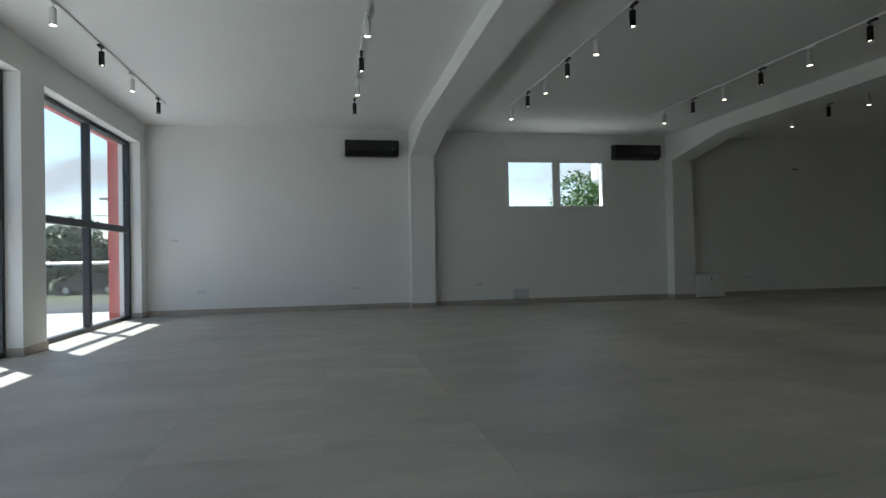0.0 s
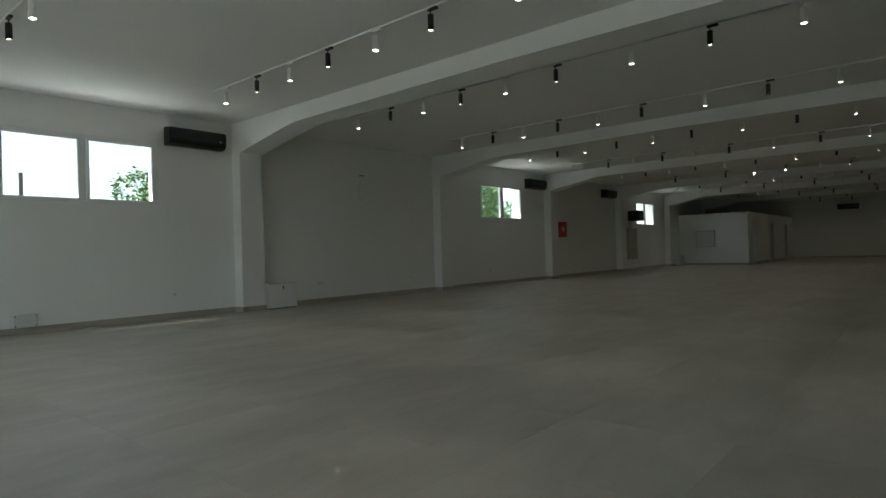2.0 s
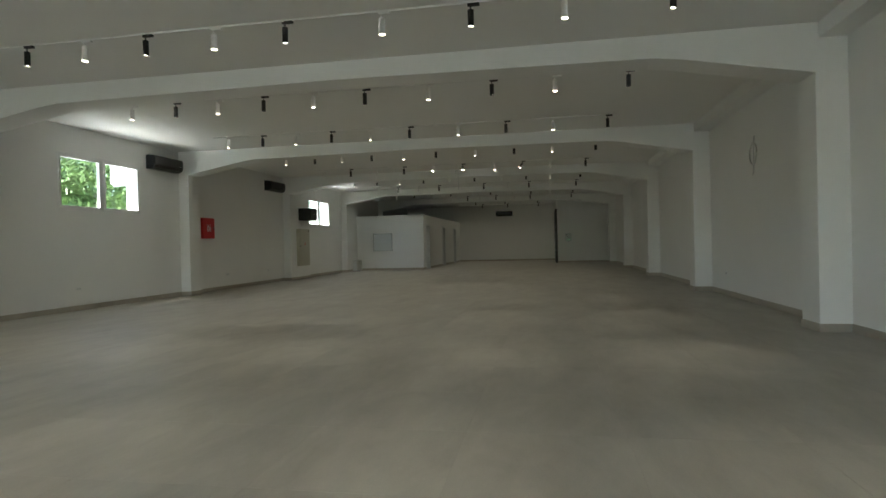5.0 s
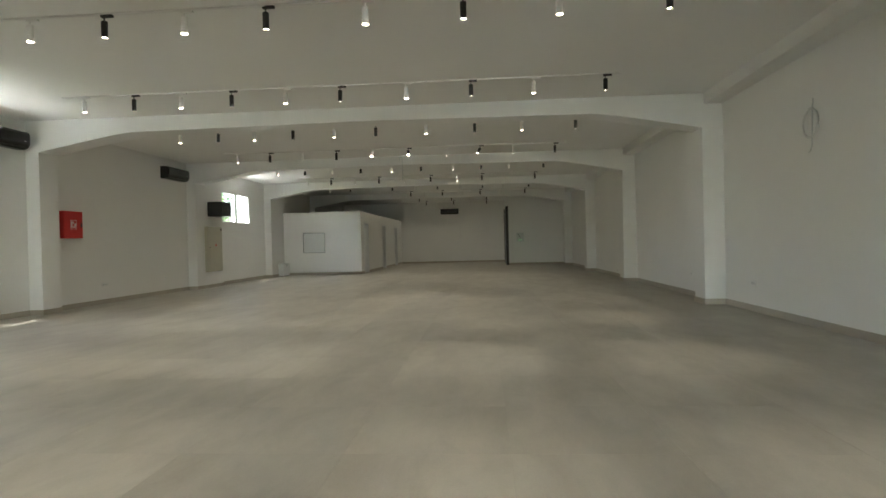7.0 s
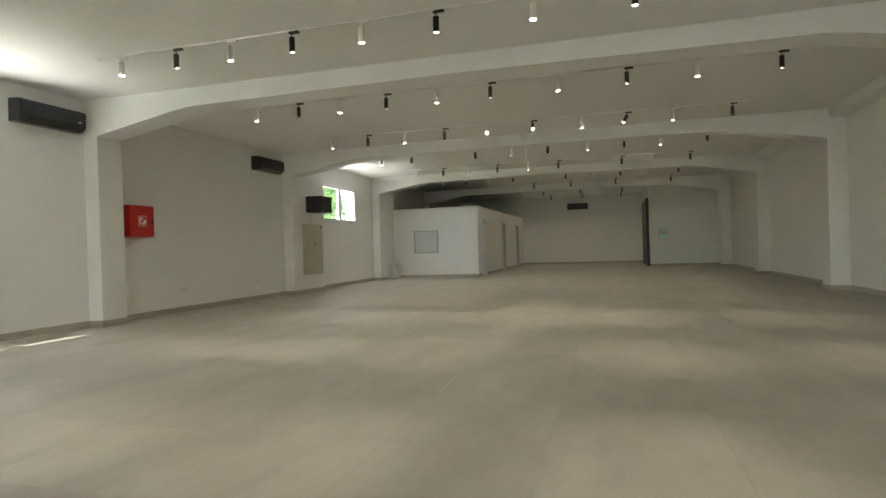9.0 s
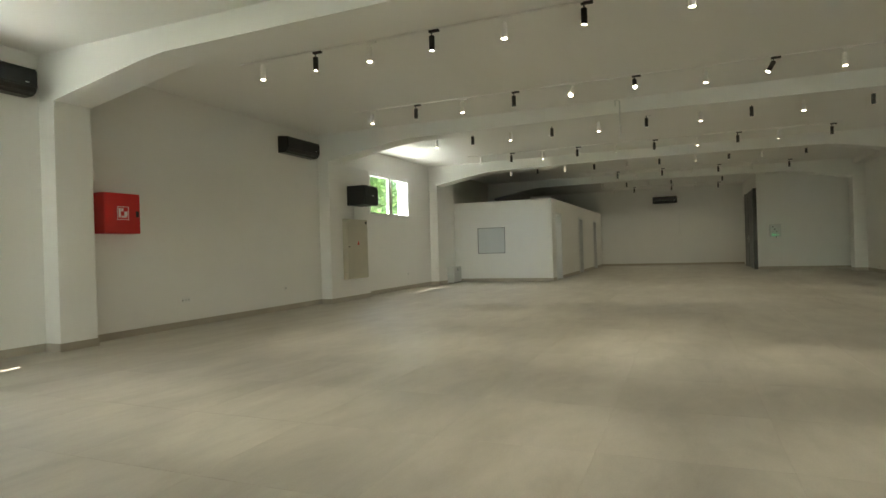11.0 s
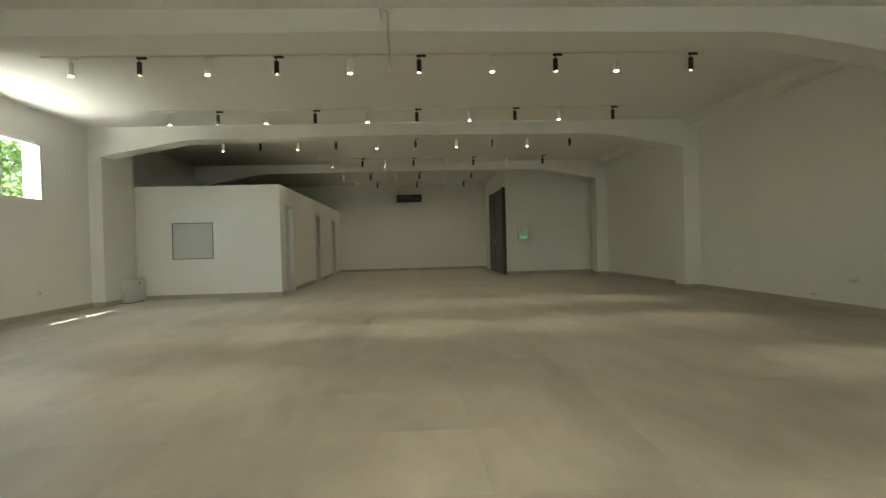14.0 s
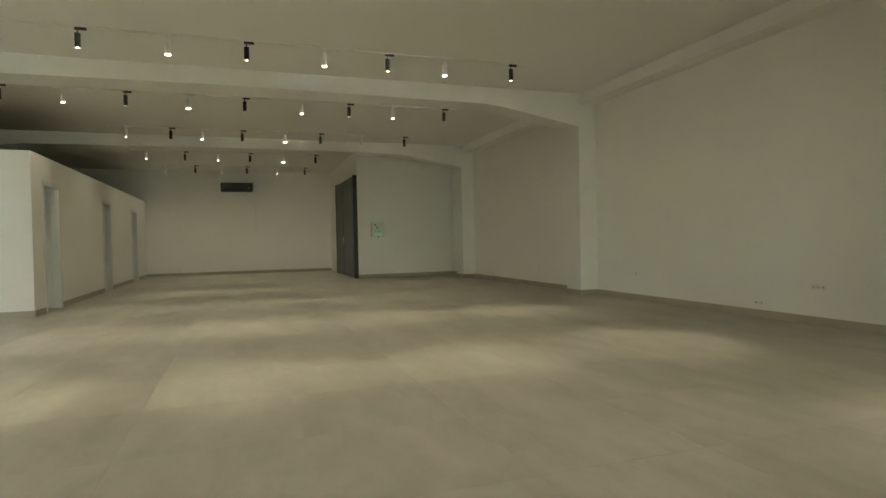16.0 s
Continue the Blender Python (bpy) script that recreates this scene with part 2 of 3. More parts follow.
def wire(name, points, radius, mat, parent=None):
    cu = bpy.data.curves.new(name, 'CURVE')
    cu.dimensions = '3D'
    cu.bevel_depth = radius
    cu.bevel_resolution = 2
    sp = cu.splines.new('POLY')
    sp.points.add(len(points) - 1)
    for p, co in zip(sp.points, points):
        p.co = (*co, 1)
    cu.materials.append(mat)
    ob = new(name, cu)
    dg = bpy.context.evaluated_depsgraph_get()
    me = bpy.data.meshes.new_from_object(ob.evaluated_get(dg))
    bpy.data.objects.remove(ob)
    ob = new(name, me)
    if parent:
        ob.parent = parent
    return ob


# ---- plan ----
P = 5.7                       # spacing of the columns and beams
NORTH, SOUTH = 9.27, -2.95    # inner faces of the long walls
WEST, EAST = -4.76, 40.90
COLN, COLS = 9.015, -2.61    # room faces of the columns
CW = 0.47                     # column width
CEIL = 3.51
SOFFIT, HAUNCH = 3.25, 2.945
T = 0.34                      # wall thickness
LINES = [0.09] + [i * P for i in range(1, 7)]
WIN_L, WIN_R, WIN_B, WIN_T = 2.07, 4.31, 1.91, 2.99
OX, OY, OZ = 29.85, 5.90, 2.475   # corner of the office partition

# floor base
solid("floor", box(WEST - 0.5, EAST + 0.3, SOUTH - 0.3, NORTH + 0.3, -0.25, -0.002), GROUT, "pale grey-beige tiled hall floor", "floor", "structure")
FLOOR = bpy.data.objects["floor"]

# north wall with three high windows
bm = bmesh.new()
wins = [(WIN_L + k * 2 * P, WIN_R + k * 2 * P, WIN_B, WIN_T) for k in range(3)] + [(30.7, 32.7, 0.95, 2.10)]
edges_x = [WEST - 0.36] + [v for w in wins for v in w[:2]] + [EAST + 0.3]
for i in range(0, len(edges_x), 2):
    cuboid(bm, edges_x[i], edges_x[i + 1], NORTH, NORTH + T, -0.3, CEIL + 0.2)
for a, b, zb, zt in wins:
    cuboid(bm, a, b, NORTH, NORTH + T, -0.3, zb)
    cuboid(bm, a, b, NORTH, NORTH + T, zt, CEIL + 0.2)
solid("wall_north", bm, PLASTER, "white painted long wall with high windows", "wall", "structure")
solid("wall_south", box(WEST - 0.36, EAST + 0.3, SOUTH - T, SOUTH, -0.3, CEIL + 0.2), PLASTER, "white painted long wall without windows", "wall", "structure")
solid("wall_east", box(EAST, EAST + T, SOUTH, NORTH, -0.3, CEIL + 0.2), PLASTER, "white painted end wall", "wall", "structure")

# west facade: three tall glazed openings between piers
GZ = [(5.42, 8.95), (1.27, 4.88), (-2.50, 0.75)]
GTOP = 3.12
bm = bmesh.new()
ys = [NORTH] + [v for a, b in GZ for v in (b, a)] + [SOUTH]
for i in range(0, len(ys), 2):
    cuboid(bm, WEST - 0.36, WEST, ys[i + 1], ys[i], -0.3, CEIL + 0.2)
for a, b in GZ:
    cuboid(bm, WEST - 0.36, WEST, a, b, GTOP, CEIL + 0.2)
solid("wall_west", bm, PLASTER, "white painted facade wall with tall openings", "wall", "structure")

# ceiling slab with downstand beams, haunched at the columns
bm = box(WEST - 0.36, EAST + 0.3, SOUTH - 0.3, NORTH + 0.3, CEIL, CEIL + 0.25)
for x in LINES:
    prism(bm, [(NORTH - 0.004, HAUNCH), (COLN, HAUNCH), (COLN - 1.45, SOFFIT - 0.045), (COLN - 1.75, SOFFIT - 0.01), (3.2, SOFFIT + 0.025), (COLS + 1.75, SOFFIT - 0.01),
               (COLS + 1.45, SOFFIT - 0.045), (COLS, HAUNCH), (SOUTH + 0.004, HAUNCH), (SOUTH + 0.004, CEIL + 0.01), (NORTH - 0.004, CEIL + 0.01)], 'x', x, x + CW)
cuboid(bm, WEST + 0.002, EAST - 0.002, SOUTH + 0.002, SOUTH + 0.30, 3.33, CEIL + 0.01)
solid("ceiling", bm, CEILING, "white ceiling with haunched downstand beams", "ceiling", "structure")

# columns, with the two wide piers on the north side
for i, x in enumerate(LINES):
    wide = {4: 24.42, 5: OX}.get(i, x + CW)
    solid("column", box(x, wide, COLN, NORTH + 0.01, -0.02, HAUNCH if i not in (4, 5) else HAUNCH + 0.0, bevel=0.006), PLASTER,
          "white plastered wall column under a beam", "column", "structure")
    if i < 7:
        solid("column", box(x, x + CW, SOUTH - 0.01, COLS, -0.02, HAUNCH, bevel=0.006), PLASTER, "white plastered wall column under a beam", "column", "structure")
# upper part of the wide pier beside the switchboard
solid("column", box(LINES[4] + CW, 24.42, COLN, NORTH + 0.01, HAUNCH, CEIL), PLASTER, "white plastered wall pier up to the ceiling", "column", "structure")
solid("column", box(LINES[5] + CW, OX, COLN, NORTH + 0.01, HAUNCH, CEIL), PLASTER, "white plastered wall pier up to the ceiling", "column", "structure")

# skirting
SK, SD = 0.095, 0.012


def skirt(x0, x1, y0, y1):
    solid("baseboard", box(x0, x1, y0, y1, -0.01, SK, bevel=0.002), SKIRT, "beige porcelain skirting tile", "baseboard", "structure")


xs = WEST
for i, x in enumerate(LINES[:6]):
    wide = {4: 24.42, 5: OX}.get(i, x + CW)
    skirt(xs, x, NORTH - SD, NORTH)
    skirt(x - SD, x, COLN - SD, NORTH - SD)
    skirt(x, wide + (SD if i != 5 else 0), COLN - SD, COLN)
    if i != 5:
        skirt(wide, wide + SD, COLN, NORTH - SD)
    xs = wide + SD
xs = WEST
for x in LINES[:7]:
    skirt(xs, x, SOUTH, SOUTH + SD)
    skirt(x - SD, x, SOUTH + SD, COLS + SD)
    skirt(x, x + CW + SD, COLS, COLS + SD)
    skirt(x + CW, x + CW + SD, SOUTH + SD, COLS)
    xs = x + CW + SD
STUBX, STUBY = 35.84, -0.11
skirt(xs, STUBX, SOUTH, SOUTH + SD)
skirt(STUBX - SD, STUBX, SOUTH + SD, STUBY)
skirt(EAST - SD, EAST, STUBY, OY)
for i in range(0, len(ys), 2):
    skirt(WEST, WEST + SD, ys[i + 1], ys[i])
    if i:
        skirt(WEST - 0.2, WEST + SD, ys[i], ys[i] + SD)
    if i < len(ys) - 2:
        skirt(WEST - 0.2, WEST + SD, ys[i + 1] - SD, ys[i + 1])

# stub volume at the far south corner
solid("wall_stub", box(STUBX, EAST, SOUTH, STUBY, -0.02, CEIL, bevel=0.004), PLASTER, "white plastered closed corner volume", "wall", "structure")


# ---- north windows ----
def pvc_window(a, b, zb, zt):
    w = thing("window_1", ((a + b) / 2, NORTH, zb), "white plastic two-part window high in the wall", "window", "high windows", "structure")
    hw, h = (b - a) / 2, zt - zb
    f = 0.04
    y0, y1 = 0.004, 0.075
    bm = box(-hw, hw, y0, y1, 0, f, bevel=0.006)
    for q in ((-hw, hw, y0, y1, h - f, h), (-hw, -hw + f, y0, y1, f, h - f), (hw - f, hw, y0, y1, f, h - f), (-0.035, 0.035, y0, y1, f, h - f)):
        cuboid(bm, *q, bevel=0.006)
    part("window_frame", bm, PVC, w)
    for s in (-1, 1):
        x0, x1 = (-hw + f, -0.035) if s < 0 else (0.035, hw - f)
        g = 0.048
        bm = box(x0, x1, y0 - 0.012, y1 - 0.02, f, f + g, bevel=0.005)
        for q in ((x0, x1, h - f - g, h - f), (x0, x0 + g, f + g, h - f - g), (x1 - g, x1, f + g, h - f - g)):
            cuboid(bm, q[0], q[1], y0 - 0.012, y1 - 0.02, q[2], q[3], bevel=0.005)
        sash = part("sash", bm, PVC, w)
        pane = part("pane", box(x0 + g, x1 - g, 0.045, 0.05, f + g, h - f - g), GLASS, sash)
        pane.visible_shadow = False
    bm = box(0.05, 0.075, -0.012, 0.008, h / 2 - 0.03, h / 2 + 0.04, bevel=0.003)
    cuboid(bm, 0.055, 0.07, -0.04, -0.025, h / 2 - 0.1, h / 2 + 0.03, bevel=0.004)
    cuboid(bm, 0.055, 0.07, -0.03, 0.0, h / 2 + 0.005, h / 2 + 0.02)
    part("window_handle", bm, PVC, w)
    bm = box(-hw - 0.03, hw + 0.03, 0.1, T + 0.05, -0.025, -0.003, bevel=0.004)
    part("window_sill", bm, WHITEMETAL, w)
    return w


for w in wins:
    pvc_window(*w)


# ---- glazed facade units ----
def glazing(a, b):
    w = thing("window_2", (WEST - 0.22, a, 0), "tall anthracite aluminium glazing with four panes", "window", "facade glazing", "structure")
    n, d, f = b - a, 0.05, 0.065
    bm = box(-d, d, 0, n, 0.0, f, bevel=0.004)
    for q in ((0, n, GTOP - f, GTOP), (0, f, f, GTOP - f), (n - f, n, f, GTOP - f), (n / 2 - 0.045, n / 2 + 0.045, f, GTOP - f)):
        cuboid(bm, -d, d, *q, bevel=0.004)
    for y0, y1 in ((f, n / 2 - 0.045), (n / 2 + 0.045, n - f)):
        cuboid(bm, -d, d, y0, y1, 1.52, 1.62, bevel=0.004)
    part("window_frame", bm, ANTHRACITE, w)
    for y0, y1 in ((f, n / 2 - 0.045), (n / 2 + 0.045, n - f)):
        for z0, z1 in ((f, 1.52), (1.62, GTOP - f)):
            p = part("pane", box(-0.005, 0.005, y0, y1, z0, z1), GLASS, w)
            p.visible_shadow = False
    return w


for a, b in GZ:
    glazing(a, b)


# ---- office partition ----
DOORS = [(30.42, 31.22), (34.62, 35.42), (38.35, 39.15)]
DH = 2.03
PT = 0.12
solid_front = bmesh.new()
FW = (7.36, 8.24, 0.87, 1.665)
cuboid(solid_front, OX, OX + PT, OY, FW[0], 0, OZ)
cuboid(solid_front, OX, OX + PT, FW[1], NORTH, 0, OZ)
cuboid(solid_front, OX, OX + PT, FW[0], FW[1], 0, FW[2])
cuboid(solid_front, OX, OX + PT, FW[0], FW[1], FW[3], OZ)
solid("wall_office_front", solid_front, PLASTER, "white plasterboard office front with a small window", "wall", "structure")
bm = bmesh.new()
cx = OX + PT
for a, b in DOORS:
    cuboid(bm, cx, a, OY, OY + PT, 0, OZ)
    cuboid(bm, a, b, OY, OY + PT, DH, OZ)
    cx = b
cuboid(bm, cx, EAST, OY, OY + PT, 0, OZ)
solid("wall_office_side", bm, PLASTER, "white plasterboard office side with three doorways", "wall", "structure")
bm = box(OX + PT, EAST, OY + PT, NORTH, OZ - 0.12, OZ - 0.004)
solid("office_roof", bm, CHIPBOARD, "dark raw board top of the office rooms", "roof", "structure")
for x in (33.3, 37.2):
    solid("wall_office_partition", box(x, x + 0.1, OY + PT, NORTH, 0, OZ - 0.12), PLASTER, "white partition between office rooms", "wall", "structure")
skirt(OX - SD, OX, OY - SD, COLN - SD)
cx = OX
for a, b in DOORS:
    skirt(cx, a - 0.03, OY - SD, OY)
    cx = b + 0.03
skirt(cx, EAST - SD, OY - SD, OY)

w = thing("window_3", (OX, FW[0], FW[2]), "small aluminium-framed office window, reflection painted as opaque grey", "window", "", "structure")
wy, wz = FW[1] - FW[0], FW[3] - FW[2]
bm = box(-0.012, 0.05, 0, wy, 0, 0.014, bevel=0.003)
for q in ((0, wy, wz - 0.014, wz), (0, 0.014, 0.014, wz - 0.014), (wy - 0.014, wy, 0.014, wz - 0.014)):
    cuboid(bm, -0.012, 0.05, *q, bevel=0.003)
part("window_frame", bm, ANTHRACITE, w)
# the pane's grey is a painted reflection, nothing shows through
part("pane", box(0.006, 0.014, 0.014, wy - 0.014, 0.014, wz - 0.014), REFLECTGREY, w)

for k, (a, b) in enumerate(DOORS):
    d = thing("door_1", (a, OY, 0), "white lacquered office door standing ajar in its frame" if k == 0 else "white lacquered office door in its frame", "door", "office doors", "structure")
    bm = bmesh.new()
    for q in ((-0.06, 0.02, 0, DH + 0.05), (b - a - 0.02, b - a + 0.06, 0, DH + 0.05), (0.02, b - a - 0.02, DH - 0.02, DH + 0.05)):
        cuboid(bm, q[0], q[1], -0.014, PT + 0.014, q[2], q[3], bevel=0.003)
    part("door_frame", bm, DOORPAINT, d)
    ang = math.radians(84 if k == 0 else 20)
    leaf = part("leaf", box(-(b - a - 0.05), 0, -0.02, 0.02, 0.01, DH - 0.025, bevel=0.003), DOORPAINT, d)
    leaf.matrix_local = Matrix.Translation((b - a - 0.025, PT - 0.01, 0)) @ Matrix.Rotation(-ang, 4, 'Z')
    bm = box(-(b - a) + 0.09, -(b - a) + 0.12, -0.032, -0.02, 0.92, 1.12, bevel=0.003)
    tube(bm, (-(b - a) + 0.105, -0.03, 1.06), (-(b - a) + 0.105, -0.075, 1.06), 0.009)
    tube(bm, (-(b - a) + 0.1, -0.07, 1.06), (-(b - a) + 0.22, -0.07, 1.06), 0.009)
    hd = part("door_handle", bm, STEEL, leaf, "brushed steel door handle")

# tall dark double door folded against the corner volume
d = thing("door_2", (STUBX + 0.02, STUBY, 0), "tall black-brown steel door standing open against the wall", "door", "", "structure")
DL = 3.0
part("leaf", box(0, 1.55, 0.06, 0.11, 0.02, 2.84, bevel=0.004), DARKDOOR, d)
part("leaf", box(1.56, DL, 0.06, 0.11, 0.02, 2.84, bevel=0.004), DARKDOOR, d)
bm = bmesh.new()
for x0, x1 in ((0.12, 1.42), (1.68, DL - 0.12)):
    for z0, z1 in ((0.15, 1.0), (1.12, 2.0), (2.12, 2.7)):
        cuboid(bm, x0, x1, 0.108, 0.118, z0, z1, bevel=0.004)
part("raised_panel", bm, DARKDOOR, d)
bm = box(-0.05, 0.0, 0.0, 0.12, 0.0, 2.87, bevel=0.004)
cuboid(bm, 0.0, DL, 0.0, 0.05, 2.78, 2.87, bevel=0.004)
cuboid(bm, DL, DL + 0.05, 0.0, 0.12, 0.0, 2.87, bevel=0.004)
part("door_frame", bm, DARKDOOR, d)
bm = box(1.62, 1.66, 0.11, 0.125, 0.95, 1.2, bevel=0.003)
tube(bm, (1.64, 0.12, 1.1), (1.64, 0.17, 1.1), 0.01)
tube(bm, (1.64, 0.165, 1.1), (1.78, 0.165, 1.1), 0.01)
part("door_handle", bm, STEEL, d)
for z in (0.35, 1.45, 2.5):
    part("hinge", tube(bmesh.new(), (DL + 0.02, 0.125, z - 0.06), (DL + 0.02, 0.125, z + 0.06), 0.014), STEEL, d)


# ---- air conditioners ----
def air_conditioner():
    ac = thing("air_conditioner", (0, 0, 0), "black wall-mounted air conditioner under the ceiling", "air conditioner", "wall air conditioners")
    L, H, D = 1.03, 0.315, 0.23
    sec = [(0, 0), (0, H), (-0.06, H), (-D + 0.02, H - 0.015), (-D, H - 0.05), (-D, 0.09), (-D + 0.03, 0.03), (-D + 0.09, 0)]
    bm = prism(bmesh.new(), sec, 'x', -L / 2, L / 2)
    bmesh.ops.bevel(bm, geom=bm.edges[:], offset=0.006, segments=2, affect='EDGES')
    part("body", bm, BLACKPLASTIC, ac)
    part("front_panel", box(-L / 2 + 0.012, L / 2 - 0.012, -D - 0.008, -D + 0.002, 0.1, H - 0.06, bevel=0.003), BLACKPLASTIC, ac)
    bm = box(-L / 2 + 0.06, L / 2 - 0.06, -0.006, 0.006, -0.03, 0.03, bevel=0.003)
    flap = part("air_flap", bm, BLACKMATT, ac)
    flap.matrix_local = pose(0, -D + 0.055, 0.018, 32)
    part("indicator", box(L / 2 - 0.14, L / 2 - 0.1, -D - 0.0105, -D - 0.007, 0.125, 0.135), WHITEINK, ac)
    return ac


ac = air_conditioner()
AC_Z = 2.965
ac.matrix_world = pose(-0.64, NORTH, AC_Z)
for x in (4.95, 16.43, 22.02):
    copy_thing(ac, pose(x, NORTH, AC_Z))
ac_end = copy_thing(ac, pose(EAST, 3.05, 2.80, 0, 0, -90))


# ---- track lights ----
def spot_head(parent, y, white, tip=0.0, swing=0.0):
    mat = WHITEMETAL if white else BLACKMATT
    bm = box(-0.018, 0.018, -0.06, 0.06, -0.03, -0.004, bevel=0.003)
    h = part("spot_head", bm, mat, parent, "white track spot, lit" if white else "black track spot, lit")
    h.matrix_local = pose(0, y, -0.012)
    bm = tube(bmesh.new(), (0, 0.03, -0.075), (0, 0.03, -0.028), 0.007, sides=10)
    part("stem", bm, mat, h)
    bm = bmesh.new()
    tube(bm, (0, 0, -0.145), (0, 0, 0.0), 0.031, sides=20)
    tube(bm, (0, 0, -0.165), (0, 0, -0.145), 0.033, 0.031, sides=20, cap=False)
    bmesh.ops.translate(bm, verts=bm.verts[:], vec=(0, 0, -0.0))
    can = part("can", bm, mat, h, smooth=False)
    can.matrix_local = pose(0, 0.03, -0.07, tip, swing, 0)
    bm = bmesh.new()
    bmesh.ops.create_circle(bm, cap_ends=True, segments=20, radius=0.026)
    bmesh.ops.translate(bm, verts=bm.verts[:], vec=(0, 0, -0.152 if not white else -0.16))
    part("lens", bm, LAMPGLOW, can)
    return h


def spot_kind(name, watts, degrees, blend):
    d = bpy.data.lights.new(name, 'SPOT')
    d.energy = watts
    d.color = (1.0, 0.88, 0.72)
    d.spot_size = math.radians(degrees)
    d.spot_blend = blend
    d.shadow_soft_size = 0.03
    return d


WIDE = spot_kind("wide_spot", WIDE_WATTS, 125, 1.0)
NARROW = spot_kind("narrow_spot", NARROW_WATTS, 38, 1.0)
WIDE_DIM = spot_kind("wide_spot_dimmed", WIDE_WATTS * 0.55, 125, 1.0)
NARROW_DIM = spot_kind("narrow_spot_dimmed", NARROW_WATTS * 0.75, 38, 1.0)


def track(x, spots, white_first=True, tilts=(), lamps=(WIDE, NARROW)):
    tr = thing("track_light", (x, 0, CEIL), "thin white ceiling track with alternating white and black spots", "track light", "ceiling tracks")
    north, south = spots[0], spots[-1]
    bm = box(-0.017, 0.017, south - 0.25, north + 0.36, -0.02, 0.0, bevel=0.003)
    cuboid(bm, -0.02, 0.02, (north + south) / 2 - 0.05, (north + south) / 2 + 0.05, -0.026, 0, bevel=0.003)
    part("rail", bm, WHITEMETAL, tr)
    for k, y in enumerate(spots):
        tip, swing = dict(tilts).get(k, (0, 0))
        white = (k % 2 == 0) == white_first
        spot_head(tr, y - 0.03, white, tip, swing)
        lamp = new("track_spot", lamps[0] if white else lamps[1])
        lamp.matrix_world = pose(x, y, CEIL - 0.27, tip, swing, 0)
    return tr


ROW_A = (7.10, 6.28, 5.52, 4.75, 3.92, 3.10, 2.04, 1.12, 0.20, -0.80)
ROW_B = (7.09, 6.30, 5.56, 4.77, 3.94, 3.11, 2.12, 1.17, 0.26, -0.76)
ROW_C = (7.18, 6.35, 5.52, 4.66, 3.74, 2.86, 1.92, 1.09, 0.29, -0.71)
TILTED = ((4, (6, 40)), (5, (-6, 38)), (7, (28, 20)))
track(-4.0, (7.3, 6.1, 5.05, 3.85, 2.7, 1.5, 0.3), False)
track(-1.05, (7.0, 5.93, 4.87, 3.72, 2.6, 1.4, 0.2), False)
for x, row in ((1.55, ROW_A), (4.36, ROW_A), (6.93, ROW_A), (9.95, ROW_A), (12.72, ROW_B), (15.66, ROW_B), (18.47, ROW_B), (24.25, ROW_C), (27.23, ROW_C)):
    track(x, row)
track(21.42, ROW_C, True, TILTED)
for x, row in ((30.13, ROW_C), (33.15, (5.15, 4.31, 3.70, 2.89, 1.99, 1.21, 0.27, -0.76)), (36.5, (5.23, 4.31, 3.49, 2.68, 1.80, 0.92)),
               (39.4, (5.1, 4.25, 3.5, 2.73, 1.8, 0.92))):
    track(x, row, lamps=(WIDE_DIM, NARROW_DIM))


# ---- wall fittings ----
def socket(x, y, z, gangs, turn=0, dark=False):
    """A flush plate with round sockets; it faces its own -y."""
    s = thing("wall_socket", (x, y, z), "white flush wall socket plate above the skirting", "socket", "wall sockets", turn=turn)
    wd = 0.055 * gangs + 0.03
    part("plate", box(-wd / 2, wd / 2, -0.01, 0, -0.042, 0.042, bevel=0.003), PVC, s)
    for g in range(gangs):
        cx = (g - (gangs - 1) / 2) * 0.055
        bm = tube(bmesh.new(), (cx, -0.013, 0), (cx, -0.004, 0), 0.021, sides=18)
        o = part("outlet", bm, LIGHTSTEEL, s)
        bm = bmesh.new()
        for e in (-0.0095, 0.0095):
            tube(bm, (cx + e, -0.0145, 0), (cx + e, -0.006, 0), 0.003, sides=8)
        part("contact_hole", bm, INK, o)
    return s


for x, g in ((-3.82, 3), (-1.0, 2), (1.48, 3), (4.55, 1), (7.66, 3), (10.46, 2), (13.9, 2), (19.2, 3), (21.6, 1), (26.9, 1)):
    socket(x, NORTH, 0.41, g)
s = socket(-4.27, NORTH, 1.38, 2)
for x, g in ((16.1, 2), (18.7, 1), (24.33, 3), (27.43, 1), (10.0, 2), (30.6, 1), (31.6, 1)):
    socket(x, SOUTH, 0.42, g, 180)


def recess_stub(x, y, z, turn=0):
    """A capped pipe end with its little tails, low on a wall."""
    s = thing("pipe_stub", (x, y, z), "small open pipe end with wire tails at the wall foot", "pipe", turn=turn)
    for e in (-0.04, 0.03):
        part("pipe_end", tube(bmesh.new(), (e, 0.0, 0), (e, -0.02, 0), 0.013, sides=12), PUTTY, s)
    part("plug", tube(bmesh.new(), (-0.04, -0.022, 0), (-0.04, -0.004, 0), 0.008, sides=10), INK, s)
    return s


recess_stub(25.1, SOUTH, 0.18, 180)
recess_stub(33.0, SOUTH, 0.16, 180)
recess_stub(EAST, 4.9, 0.16, -90)
recess_stub(STUBX, -1.1, 0.14, -90)

